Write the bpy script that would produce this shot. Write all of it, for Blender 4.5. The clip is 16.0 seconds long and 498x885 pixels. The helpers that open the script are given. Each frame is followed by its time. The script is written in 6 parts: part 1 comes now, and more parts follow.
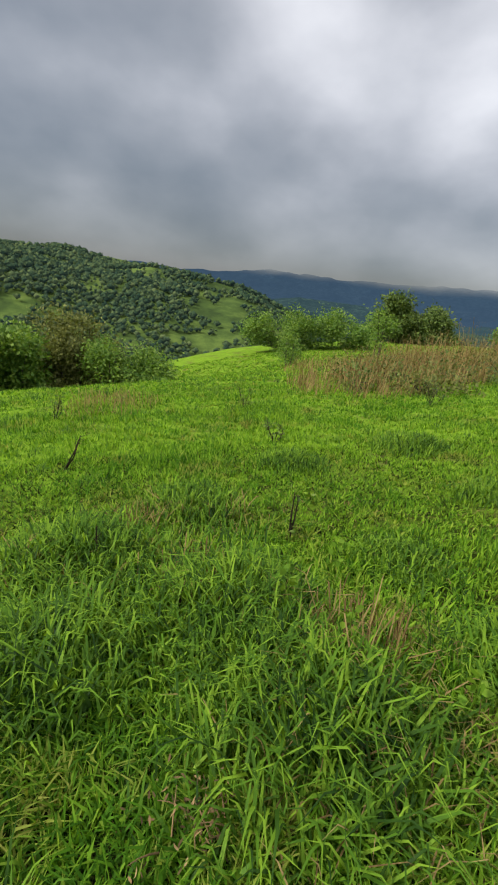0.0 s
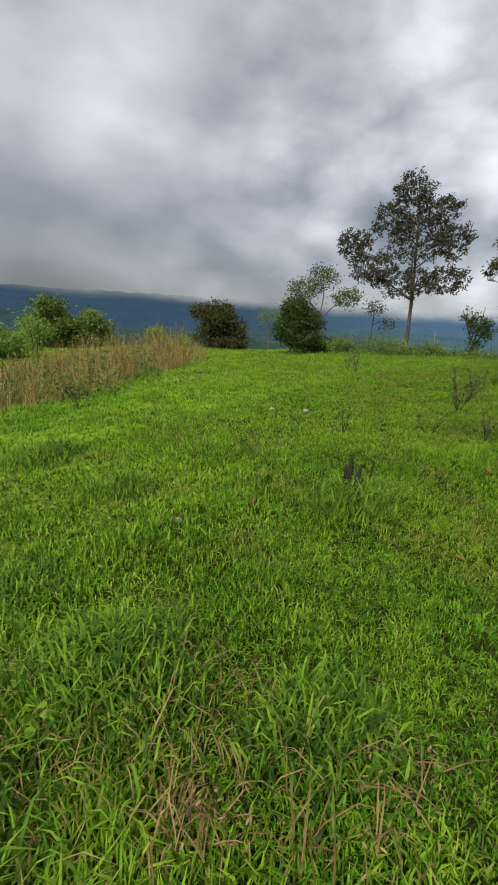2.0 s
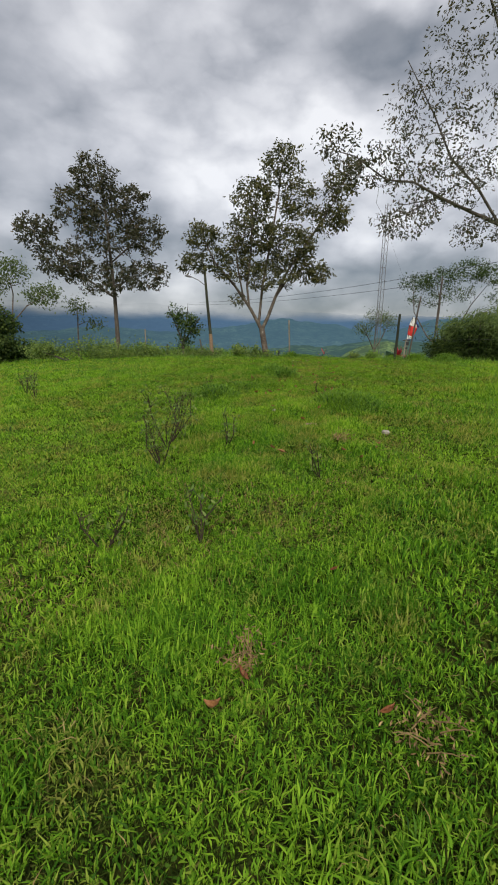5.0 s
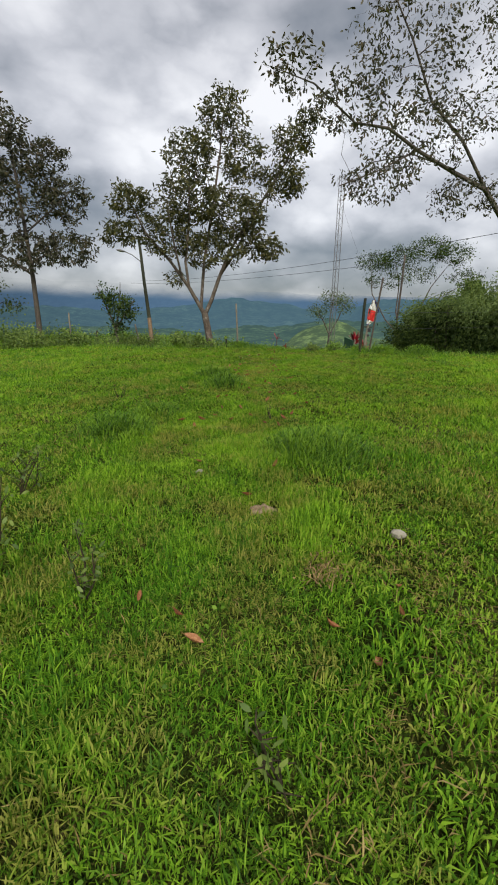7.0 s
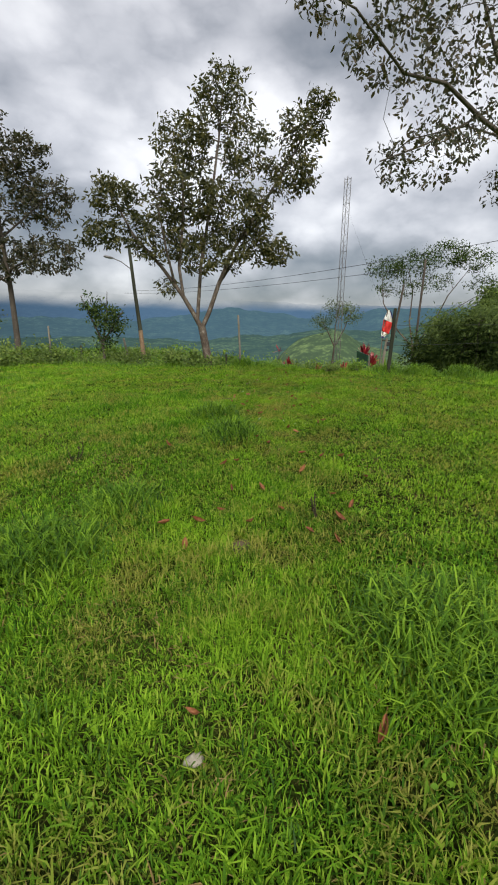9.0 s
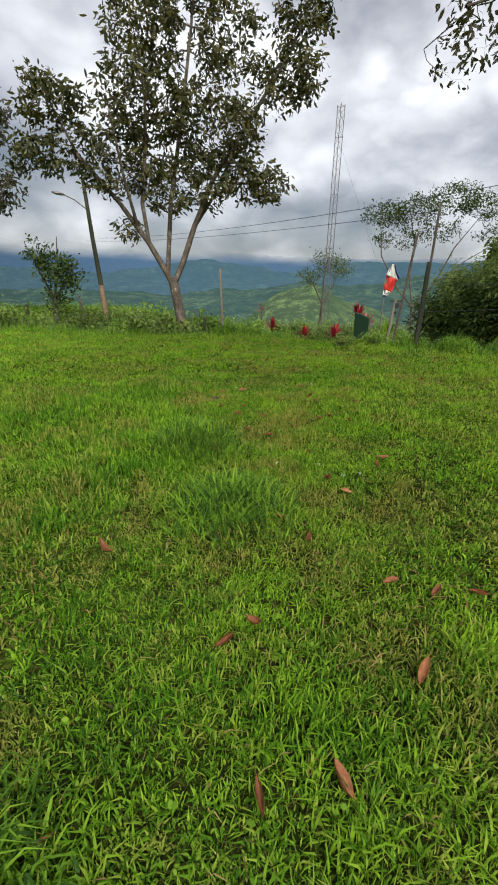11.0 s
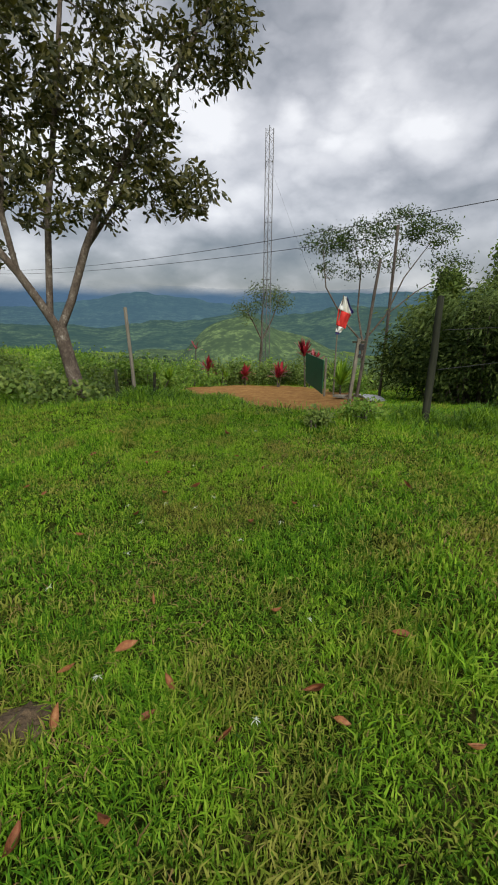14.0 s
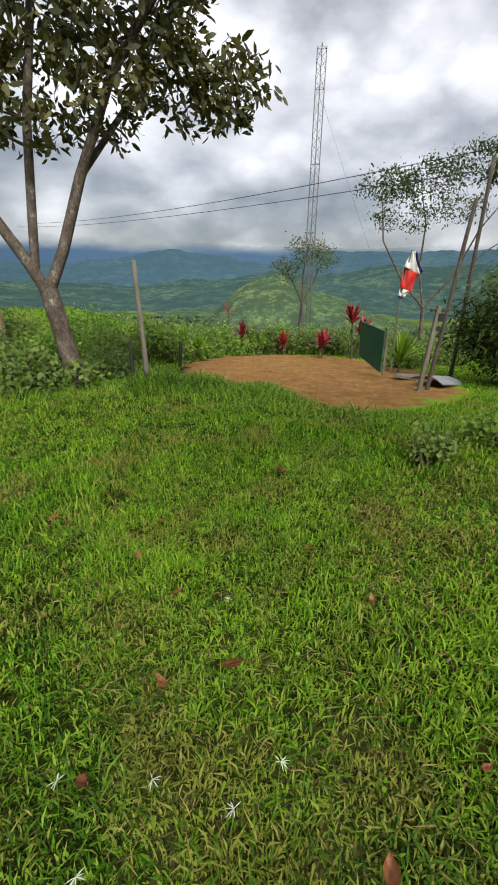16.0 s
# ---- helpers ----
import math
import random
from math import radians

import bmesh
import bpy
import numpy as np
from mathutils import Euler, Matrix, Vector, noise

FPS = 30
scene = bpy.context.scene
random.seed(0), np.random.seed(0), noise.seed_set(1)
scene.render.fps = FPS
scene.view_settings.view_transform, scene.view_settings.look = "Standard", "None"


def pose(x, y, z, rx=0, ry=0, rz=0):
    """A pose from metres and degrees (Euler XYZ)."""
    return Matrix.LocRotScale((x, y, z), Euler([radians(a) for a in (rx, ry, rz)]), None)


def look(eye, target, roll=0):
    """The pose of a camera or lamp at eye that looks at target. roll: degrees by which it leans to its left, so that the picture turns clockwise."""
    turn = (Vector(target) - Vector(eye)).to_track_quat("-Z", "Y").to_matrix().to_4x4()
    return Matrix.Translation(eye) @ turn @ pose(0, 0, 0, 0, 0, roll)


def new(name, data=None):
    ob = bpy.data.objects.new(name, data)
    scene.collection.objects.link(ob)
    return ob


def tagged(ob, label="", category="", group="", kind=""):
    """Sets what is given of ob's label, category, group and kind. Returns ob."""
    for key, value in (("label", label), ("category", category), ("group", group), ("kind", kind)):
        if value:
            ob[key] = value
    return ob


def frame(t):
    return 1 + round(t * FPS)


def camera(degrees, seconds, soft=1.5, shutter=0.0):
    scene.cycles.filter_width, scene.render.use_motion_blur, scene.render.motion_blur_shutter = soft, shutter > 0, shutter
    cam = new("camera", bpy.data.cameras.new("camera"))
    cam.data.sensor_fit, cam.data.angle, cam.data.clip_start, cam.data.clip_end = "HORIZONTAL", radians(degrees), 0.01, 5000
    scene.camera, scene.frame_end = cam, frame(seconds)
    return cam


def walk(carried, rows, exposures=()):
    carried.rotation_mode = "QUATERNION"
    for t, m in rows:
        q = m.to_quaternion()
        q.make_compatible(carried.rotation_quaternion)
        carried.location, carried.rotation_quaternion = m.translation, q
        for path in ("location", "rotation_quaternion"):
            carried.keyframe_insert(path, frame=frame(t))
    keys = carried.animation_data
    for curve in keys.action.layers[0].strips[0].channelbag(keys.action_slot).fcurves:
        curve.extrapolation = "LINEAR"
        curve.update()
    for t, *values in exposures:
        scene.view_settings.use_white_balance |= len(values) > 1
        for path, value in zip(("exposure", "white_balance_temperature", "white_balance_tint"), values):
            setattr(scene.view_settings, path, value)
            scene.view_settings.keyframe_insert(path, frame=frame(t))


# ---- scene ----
cam = camera(58.53, 16.0, soft=1.9)
PATH = [
    (0, (2.479, -17.625, 0.977), (0.588, -17.487, 0.340), 6.8),
    (0.5, (2.536, -17.531, 1.017), (0.725, -16.898, 0.451), 7.0),
    (1, (2.556, -17.465, 1.027), (0.846, -16.569, 0.504), 6.3),
    (1.5, (2.564, -17.309, 1.004), (0.978, -16.200, 0.498), 3.9),
    (2, (2.601, -16.961, 1.031), (1.190, -15.634, 0.534), 4.4),
    (2.5, (2.556, -16.649, 1.044), (1.223, -15.262, 0.497), 1.4),
    (3, (2.317, -16.113, 1.105), (1.191, -14.538, 0.603), -0.3),
    (3.5, (2.214, -15.644, 1.166), (1.228, -13.978, 0.665), -0.5),
    (4, (2.078, -15.130, 1.231), (1.103, -13.459, 0.726), 0.1),
    (4.5, (1.830, -14.603, 1.258), (1.035, -12.829, 0.790), 0.6),
    (5, (1.708, -13.984, 1.285), (1.246, -12.091, 0.831), 1.2),
    (5.2, (1.677, -13.697, 1.320), (1.241, -11.801, 0.856), 0.1),
    (7.3, (1.367, -10.767, 1.568), (1.135, -8.853, 1.034), 1.5),
    (7.5, (1.323, -10.528, 1.562), (1.102, -8.613, 1.029), 1.5),
    (8, (1.180, -9.984, 1.597), (0.916, -8.076, 1.058), 1.6),
    (8.2, (1.087, -9.755, 1.615), (0.811, -7.824, 1.171), 0.2),
    (10.3, (0.508, -6.914, 1.784), (0.317, -5.028, 1.145), 2.6),
    (10.5, (0.426, -6.687, 1.782), (0.203, -4.809, 1.130), 3.1),
    (11, (0.229, -6.021, 1.796), (0.096, -4.143, 1.121), 1.5),
    (11.5, (0.247, -5.317, 1.820), (0.239, -3.468, 1.057), -0.5),
    (12, (0.177, -4.774, 1.894), (0.186, -2.914, 1.159), -0.5),
    (12.5, (0.143, -4.114, 1.953), (0.274, -2.211, 1.352), -0.1),
    (13, (0.154, -3.492, 2.003), (0.269, -1.571, 1.460), 0.7),
    (13.5, (0.116, -2.894, 2.018), (0.223, -0.971, 1.481), 0.7),
    (14, (0.194, -2.264, 2.012), (0.314, -0.345, 1.461), 0.5),
    (14.5, (0.185, -1.694, 2.036), (0.274, 0.184, 1.353), 0.0),
    (15, (0.074, -1.111, 2.074), (0.151, 0.788, 1.452), -1.0),
    (15.5, (0.030, -0.537, 2.036), (-0.018, 1.356, 1.391), 0.6),
    (16, (0.023, 0.001, 1.988), (0.013, 1.871, 1.279), 1.0),
]
EXPOSURES = [(0, 0.15), (1, 0.0), (3, -0.02), (4, -0.14), (5, -0.15), (8, -0.03), (11, 0.12), (12, 0.18), (12.5, -0.01), (13.4, -0.06), (14, -0.12), (14.5, 0.05), (15, 0.18), (15.5, 0.10), (16, 0.15)]
ZENITH = 2.6
SUN_POWER = 4.6
walk(cam, [(t, look(eye, target, roll)) for t, eye, target, roll in PATH], EXPOSURES)

# ---- world and light ----
SUN_AZ = radians(-165)     # high in the south-south-east, behind the walk
SUN_EL = radians(40)
world = bpy.data.worlds.new("overcast_sky")
scene.world = world
world.use_nodes = True


def graph(tree):
    tree.nodes.clear()

    def n(kind, props=None, **sockets):
        node = tree.nodes.new(kind)
        p = props or {}
        if "operation" in p:
            node.operation = p["operation"]
        if "use_clamp" in p:
            node.use_clamp = p["use_clamp"]
        if "data_type" in p:
            node.data_type, node.blend_type = p["data_type"], p["blend_type"]
        if "sun_elevation" in p:
            node.sky_type, node.sun_disc = "NISHITA", False
            node.sun_elevation, node.sun_rotation = p["sun_elevation"], p["sun_rotation"]
        for k, v in sockets.items():
            key = int(k[1:]) if k[0] == "i" and k[1:].isdigit() else k.replace("_", " ")
            s = node.inputs[key]
            if isinstance(v, bpy.types.NodeSocket):
                tree.links.new(v, s)
            else:
                s.default_value = v
        return node
    return n


def ramp(n, fac, stops, mode="LINEAR"):
    r = n("ShaderNodeValToRGB", Fac=fac)
    r.color_ramp.interpolation = mode
    el = r.color_ramp.elements
    while len(el) < len(stops):
        el.new(0.5)
    for e, (p, c) in zip(el, stops):
        e.position = p
        e.color = (*c, 1) if not isinstance(c, (int, float)) else (c, c, c, 1)
    return r.outputs["Color"]


def math_node(n, op, a, b=0.0, c=None, clamp=False):
    m = n("ShaderNodeMath", {"operation": op, "use_clamp": clamp}, i0=a, i1=b)
    if c is not None:
        if isinstance(c, bpy.types.NodeSocket):
            m.id_data.links.new(c, m.inputs[2])
        else:
            m.inputs[2].default_value = c
    return m.outputs[0]


def mixc(n, fac, a, b, mode="MIX"):
    m = n("ShaderNodeMix", {"data_type": "RGBA", "blend_type": mode})
    for s, v in ((0, fac), (6, a), (7, b)):
        if isinstance(v, bpy.types.NodeSocket):
            m.id_data.links.new(v, m.inputs[s])
        elif s == 0:
            m.inputs[s].default_value = v
        else:
            m.inputs[s].default_value = (*v, 1)
    return m.outputs[2]


SKY_PARTS = (((-0.85, 0.24, 0.50), 0.95, 0.065), ((-0.90, 0.20, 0.24), 0.96, -0.05), ((-0.93, -0.28, 0.24), 0.90, -0.07), ((-0.40, 0.82, 0.40), 0.965, 0.08),
             ((-0.69, 0.66, 0.29), 0.9975, 0.11), ((-0.60, 0.75, 0.27), 0.9975, 0.06), ((-0.96, 0.26, 0.10), 0.93, -0.03), ((0.05, 0.90, 0.43), 0.90, 0.07), ((0.25, 0.70, 0.67), 0.90, 0.06))


def build_world():
    n = graph(world.node_tree)
    co = n("ShaderNodeTexCoord").outputs["Generated"]
    sep = n("ShaderNodeSeparateXYZ", Vector=co)
    z = math_node(n, "MAXIMUM", sep.outputs["Z"], 0.0)
    # cloud deck: directions laid on a sheet overhead, soft and broad
    deep = math_node(n, "ADD", z, 0.55)
    u = math_node(n, "DIVIDE", sep.outputs["X"], deep)
    v = math_node(n, "DIVIDE", sep.outputs["Y"], deep)
    flat = n("ShaderNodeCombineXYZ", X=u, Y=v, Z=math_node(n, "MULTIPLY", z, 2.0)).outputs[0]
    big = n("ShaderNodeTexNoise", Vector=flat, Scale=1.5, Detail=2.0, Roughness=0.5).outputs["Fac"]
    lump = n("ShaderNodeVectorMath", {"operation": "MULTIPLY"}, i0=co, i1=(1.0, 1.0, 1.7)).outputs[0]
    warp = n("ShaderNodeTexNoise", Vector=lump, Scale=6.0, Detail=5.0, Roughness=0.55)
    shift = n("ShaderNodeVectorMath", {"operation": "SCALE"}, i0=warp.outputs["Color"], Scale=0.22).outputs[0]
    lump2 = n("ShaderNodeVectorMath", {"operation": "ADD"}, i0=lump, i1=shift).outputs[0]
    fine = n("ShaderNodeTexNoise", Vector=lump, Scale=4.2, Detail=5.0, Roughness=0.45).outputs["Fac"]
    puff = n("ShaderNodeTexVoronoi", Vector=lump2, Scale=5.5).outputs["Distance"]
    tuft = n("ShaderNodeTexVoronoi", Vector=lump2, Scale=14.0).outputs["Distance"]
    puff = math_node(n, "MULTIPLY_ADD", puff, 0.72, math_node(n, "MULTIPLY", tuft, 0.34))
    mixn = math_node(n, "MULTIPLY_ADD", big, 0.45, math_node(n, "MULTIPLY", fine, 0.55))
    calm = ramp(n, sep.outputs["Y"], [(0.2, 0.48), (0.75, 0.8), (0.95, 1.2)])
    mixn = math_node(n, "MULTIPLY_ADD", math_node(n, "SUBTRACT", mixn, 0.485), calm, 0.50)
    # rounded heaps of cloud, strongest in the north
    heap = ramp(n, sep.outputs["Y"], [(0.45, 0.0), (0.9, 0.26)])
    mixn = math_node(n, "MULTIPLY_ADD", math_node(n, "SUBTRACT", 0.50, puff), heap, mixn)
    # thin bright parts and thick dark parts of the deck
    val = mixn
    for way, near, amount in SKY_PARTS:
        dot = n("ShaderNodeVectorMath", {"operation": "DOT_PRODUCT"}, i0=co, i1=way).outputs["Value"]
        val = math_node(n, "ADD", val, math_node(n, "MULTIPLY", ramp(n, dot, [(near, 0.0), (1.0, 1.0)], "EASE"), amount))
    cloud = ramp(n, val, [(0.20, (0.085, 0.10, 0.12)), (0.30, (0.13, 0.15, 0.175)), (0.38, (0.19, 0.21, 0.24)), (0.46, (0.30, 0.315, 0.345)), (0.53, (0.45, 0.46, 0.495)),
                          (0.61, (0.66, 0.665, 0.70)), (0.72, (0.95, 0.95, 0.97))])
    # thicker and darker towards the skyline, least so in the north
    lowf = ramp(n, z, [(0.0, 0.40), (0.06, 0.45), (0.11, 0.60), (0.20, 0.86), (0.32, 1.0)])
    north = ramp(n, sep.outputs["Y"], [(0.40, 0.0), (0.80, 0.45), (0.97, 0.8)])
    lowf = mixc(n, north, lowf, (1.0, 1.0, 1.0))
    cloud = mixc(n, 1.0, cloud, lowf, "MULTIPLY")
    # an overcast sky grows brighter to the zenith
    up = ramp(n, z, [(0.55, 0.0), (0.95, 1.0)])
    zen = n("ShaderNodeVectorMath", {"operation": "SCALE"}, i0=up, Scale=ZENITH).outputs[0]
    gain = n("ShaderNodeVectorMath", {"operation": "ADD"}, i0=zen, i1=(1, 1, 1)).outputs[0]
    cloud = n("ShaderNodeVectorMath", {"operation": "MULTIPLY"}, i0=cloud, i1=gain).outputs[0]
    sky = n("ShaderNodeTexSky", {"sun_elevation": SUN_EL, "sun_rotation": -SUN_AZ})
    back = n("ShaderNodeBackground", Color=sky.outputs[0], Strength=0.02)
    deck = n("ShaderNodeBackground", Color=cloud, Strength=1.0)
    both = n("ShaderNodeAddShader", i0=back.outputs[0], i1=deck.outputs[0])
    n("ShaderNodeOutputWorld", Surface=both.outputs[0])


build_world()
sun = new("sun", bpy.data.lights.new("sun", "SUN"))
sun.data.energy, sun.data.angle, sun.data.color = SUN_POWER, radians(14), (1, 0.98, 0.89)
sun.matrix_world = look((0, 0, 40), Vector((0, 0, 40)) - Vector((math.sin(-SUN_AZ) * math.cos(SUN_EL), math.cos(SUN_AZ) * math.cos(SUN_EL), math.sin(SUN_EL))))


# ---- materials ----
def material(name, stops, scale=3.0, fine=40.0, rough=0.8, bump=0.3, translucent=0.0, island=0.0, obj=False, spec=0.3,
             patches=None, patch_scale=0.5, patch_range=(0.45, 0.6), stretch=None, metallic=0.0, bump_dist=0.01, lift=0.0, haze=None):
    """A two-scale noise colour over the given stops, with bump, and a random shift for each island or object."""
    m = bpy.data.materials.new(name)
    m.use_nodes = True
    n = graph(m.node_tree)
    geo = n("ShaderNodeNewGeometry")
    pos = geo.outputs["Position"]
    if obj:
        pos = n("ShaderNodeTexCoord").outputs["Object"]
    if stretch:
        pos = n("ShaderNodeVectorMath", {"operation": "MULTIPLY"}, i0=pos, i1=stretch).outputs[0]
    a = n("ShaderNodeTexNoise", Vector=pos, Scale=scale, Detail=4.0, Roughness=0.6).outputs["Fac"]
    b = n("ShaderNodeTexNoise", Vector=pos, Scale=fine, Detail=3.0, Roughness=0.65).outputs["Fac"]
    f = math_node(n, "MULTIPLY_ADD", a, 0.6, math_node(n, "MULTIPLY", b, 0.4))
    if island:
        f = math_node(n, "MULTIPLY_ADD", geo.outputs["Random Per Island"], island, math_node(n, "SUBTRACT", f, island / 2))
    if obj:
        rnd = n("ShaderNodeObjectInfo").outputs["Random"]
        f = math_node(n, "MULTIPLY_ADD", rnd, 0.25, math_node(n, "SUBTRACT", f, 0.125))
    c = ramp(n, f, stops)
    if patches:
        p = n("ShaderNodeTexNoise", Vector=geo.outputs["Position"], Scale=patch_scale, Detail=3.0, Roughness=0.6).outputs["Fac"]
        w = ramp(n, p, [(patch_range[0], 0.0), (patch_range[1], 1.0)])
        c = mixc(n, w, c, mixc(n, f, *patches))
    nb = n("ShaderNodeBump", Strength=bump, Distance=bump_dist, Height=b).outputs[0]
    if lift:
        nb = n("ShaderNodeVectorMath", {"operation": "NORMALIZE"}, i0=n("ShaderNodeVectorMath", {"operation": "ADD"}, i0=nb, i1=(0, 0, lift)).outputs[0]).outputs[0]
    rr = math_node(n, "MULTIPLY_ADD", b, 0.25, rough - 0.12, clamp=True)
    s = n("ShaderNodeBsdfPrincipled", Base_Color=c, Roughness=rr, Metallic=metallic, Normal=nb)
    s.inputs["Specular IOR Level"].default_value = spec
    # haze painted into the material as an even emission
    if haze:
        s.inputs["Emission Color"].default_value, s.inputs["Emission Strength"].default_value = (*haze, 1), 1.0
    out = s.outputs[0]
    if translucent:
        tr = n("ShaderNodeBsdfTranslucent", Color=mixc(n, 1.0, c, (1.25, 1.2, 0.55), "MULTIPLY"))
        out = n("ShaderNodeMixShader", i0=translucent, i1=out, i2=tr.outputs[0]).outputs[0]
    n("ShaderNodeOutputMaterial", Surface=out)
    return m


M = {}


def lifted(n, normal, amount):
    """Blades curl to the sky: their faces shade as though turned upwards."""
    v = n("ShaderNodeVectorMath", {"operation": "ADD"}, i0=normal, i1=(0, 0, amount)).outputs[0]
    return n("ShaderNodeVectorMath", {"operation": "NORMALIZE"}, i0=v).outputs[0]


def turf_material():
    """Grass blades: each blade its own shade, over patches of deep green, yellow-green and straw."""
    m = bpy.data.materials.new("grass_blade")
    m.use_nodes = True
    n = graph(m.node_tree)
    geo = n("ShaderNodeNewGeometry")
    pos, isl = geo.outputs["Position"], geo.outputs["Random Per Island"]
    nz = lambda s, d: n("ShaderNodeTexNoise", Vector=pos, Scale=s, Detail=d, Roughness=0.6).outputs["Fac"]
    f = math_node(n, "MULTIPLY_ADD", isl, 0.50, math_node(n, "MULTIPLY_ADD", nz(5.0, 2.0), 0.40, 0.05))
    deep = ramp(n, f, [(0.15, (0.019, 0.062, 0.004)), (0.5, (0.064, 0.170, 0.008)), (0.85, (0.134, 0.290, 0.015))])
    light = ramp(n, f, [(0.15, (0.055, 0.122, 0.005)), (0.5, (0.166, 0.304, 0.016)), (0.85, (0.272, 0.420, 0.032))])
    straw = ramp(n, f, [(0.15, (0.08, 0.070, 0.012)), (0.5, (0.19, 0.165, 0.035)), (0.85, (0.31, 0.26, 0.08))])
    patch = math_node(n, "MULTIPLY_ADD", nz(0.55, 3.0), 0.45, math_node(n, "MULTIPLY_ADD", nz(2.6, 3.0), 0.35, math_node(n, "MULTIPLY", isl, 0.20)))
    c = mixc(n, ramp(n, patch, [(0.40, 0.0), (0.60, 1.0)]), deep, light)
    # drier, browner turf towards the north
    dry = math_node(n, "MULTIPLY_ADD", n("ShaderNodeMapRange", i0=n("ShaderNodeSeparateXYZ", Vector=pos).outputs["Y"], i1=-12.0, i2=-8.5).outputs[0], 0.07, math_node(n, "MULTIPLY_ADD", isl, 0.22, nz(1.7, 4.0)))
    c = mixc(n, ramp(n, dry, [(0.68, 0.0), (0.84, 0.75)]), c, straw)
    up = lifted(n, geo.outputs["Normal"], 0.6)
    s = n("ShaderNodeBsdfPrincipled", Base_Color=c, Roughness=0.6, Normal=up)
    s.inputs["Specular IOR Level"].default_value = 0.08
    tr = n("ShaderNodeBsdfTranslucent", Color=mixc(n, 1.0, c, (1.25, 1.2, 0.55), "MULTIPLY"))
    n("ShaderNodeOutputMaterial", Surface=n("ShaderNodeMixShader", i0=0.42, i1=s.outputs[0], i2=tr.outputs[0]).outputs[0])
    return m


M["grass"] = turf_material()
M["tall"] = material("tall_grass_blade", [(0.15, (0.015, 0.044, 0.004)), (0.5, (0.078, 0.172, 0.010)), (0.85, (0.20, 0.325, 0.022))], 2.2, 6, 0.55, 0.1, 0.32, 0.65, spec=0.15, lift=0.9)
# old leaf colours taken near black to stand for shade between blades
M["thatch"] = material("shaded_undergrowth", [(0.2, (0.008, 0.013, 0.002)), (0.5, (0.024, 0.040, 0.005)), (0.68, (0.048, 0.070, 0.010)), (0.88, (0.11, 0.088, 0.028))], 1.5, 9, 0.8, 0.1, 0.2, 0.6, spec=0.05, lift=0.5)
M["weed"] = material("broad_weed_leaf", [(0.2, (0.045, 0.10, 0.008)), (0.5, (0.115, 0.22, 0.015)), (0.85, (0.21, 0.32, 0.03))], 2, 20, 0.55, 0.15, 0.35, 0.5, spec=0.15)
M["dry"] = material("dry_grass_blade", [(0.2, (0.085, 0.056, 0.020)), (0.5, (0.20, 0.140, 0.050)), (0.85, (0.34, 0.255, 0.10))], 2, 20, 0.8, 0.1, 0.25, 0.5, spec=0.1, lift=0.9)
M["straw"] = material("straw_stem", [(0.2, (0.06, 0.036, 0.014)), (0.5, (0.15, 0.095, 0.036)), (0.85, (0.30, 0.21, 0.085))], 3, 40, 0.85, 0.3, island=0.5)
M["stalk"] = material("dead_stalk", [(0.2, (0.012, 0.010, 0.007)), (0.5, (0.034, 0.027, 0.017)), (0.85, (0.085, 0.064, 0.04))], 3, 40, 0.95, 0.3, island=0.4, spec=0.05)
M["leafA"] = material("big_tree_leaf", [(0.15, (0.018, 0.024, 0.009)), (0.5, (0.052, 0.054, 0.017)), (0.85, (0.125, 0.112, 0.036))], 1.2, 12, 0.5, 0.1, 0.3, 0.6, spec=0.3)
M["leafB"] = material("reddish_tree_leaf", [(0.15, (0.025, 0.022, 0.018)), (0.5, (0.05, 0.055, 0.03)), (0.85, (0.10, 0.075, 0.05))], 1.2, 12, 0.5, 0.1, 0.34, 0.6, spec=0.3)
M["leafC"] = material("pale_fine_leaf", [(0.15, (0.035, 0.055, 0.018)), (0.5, (0.075, 0.105, 0.035)), (0.85, (0.13, 0.165, 0.06))], 1.2, 12, 0.5, 0.1, 0.35, 0.6, spec=0.15)
M["leafD"] = material("bush_leaf", [(0.15, (0.04, 0.07, 0.015)), (0.5, (0.09, 0.14, 0.028)), (0.85, (0.17, 0.22, 0.05))], 0.8, 12, 0.5, 0.1, 0.3, 0.6, spec=0.15, lift=0.5)
M["leafO"] = material("olive_bush_leaf", [(0.15, (0.05, 0.062, 0.016)), (0.5, (0.12, 0.135, 0.034)), (0.85, (0.22, 0.225, 0.065))], 0.8, 12, 0.5, 0.1, 0.3, 0.6, spec=0.1, lift=0.5)
M["leafE"] = material("bright_bush_leaf", [(0.15, (0.05, 0.11, 0.015)), (0.5, (0.11, 0.20, 0.025)), (0.85, (0.22, 0.31, 0.055))], 0.8, 12, 0.5, 0.1, 0.35, 0.6, spec=0.15, lift=0.5)
M["leafF"] = material("dark_hedge_leaf", [(0.15, (0.014, 0.028, 0.009)), (0.5, (0.034, 0.058, 0.015)), (0.85, (0.085, 0.115, 0.030))], 0.6, 12, 0.6, 0.1, 0.3, 0.6, spec=0.06, lift=0.3)
# near-black leaf colours carry the shadow inside the hedge
M["leafG"] = material("shaded_hedge_leaf", [(0.15, (0.008, 0.016, 0.005)), (0.5, (0.024, 0.042, 0.010)), (0.85, (0.08, 0.110, 0.026))], 0.5, 12, 0.6, 0.1, 0.3, 0.6, spec=0.05, lift=0.1)
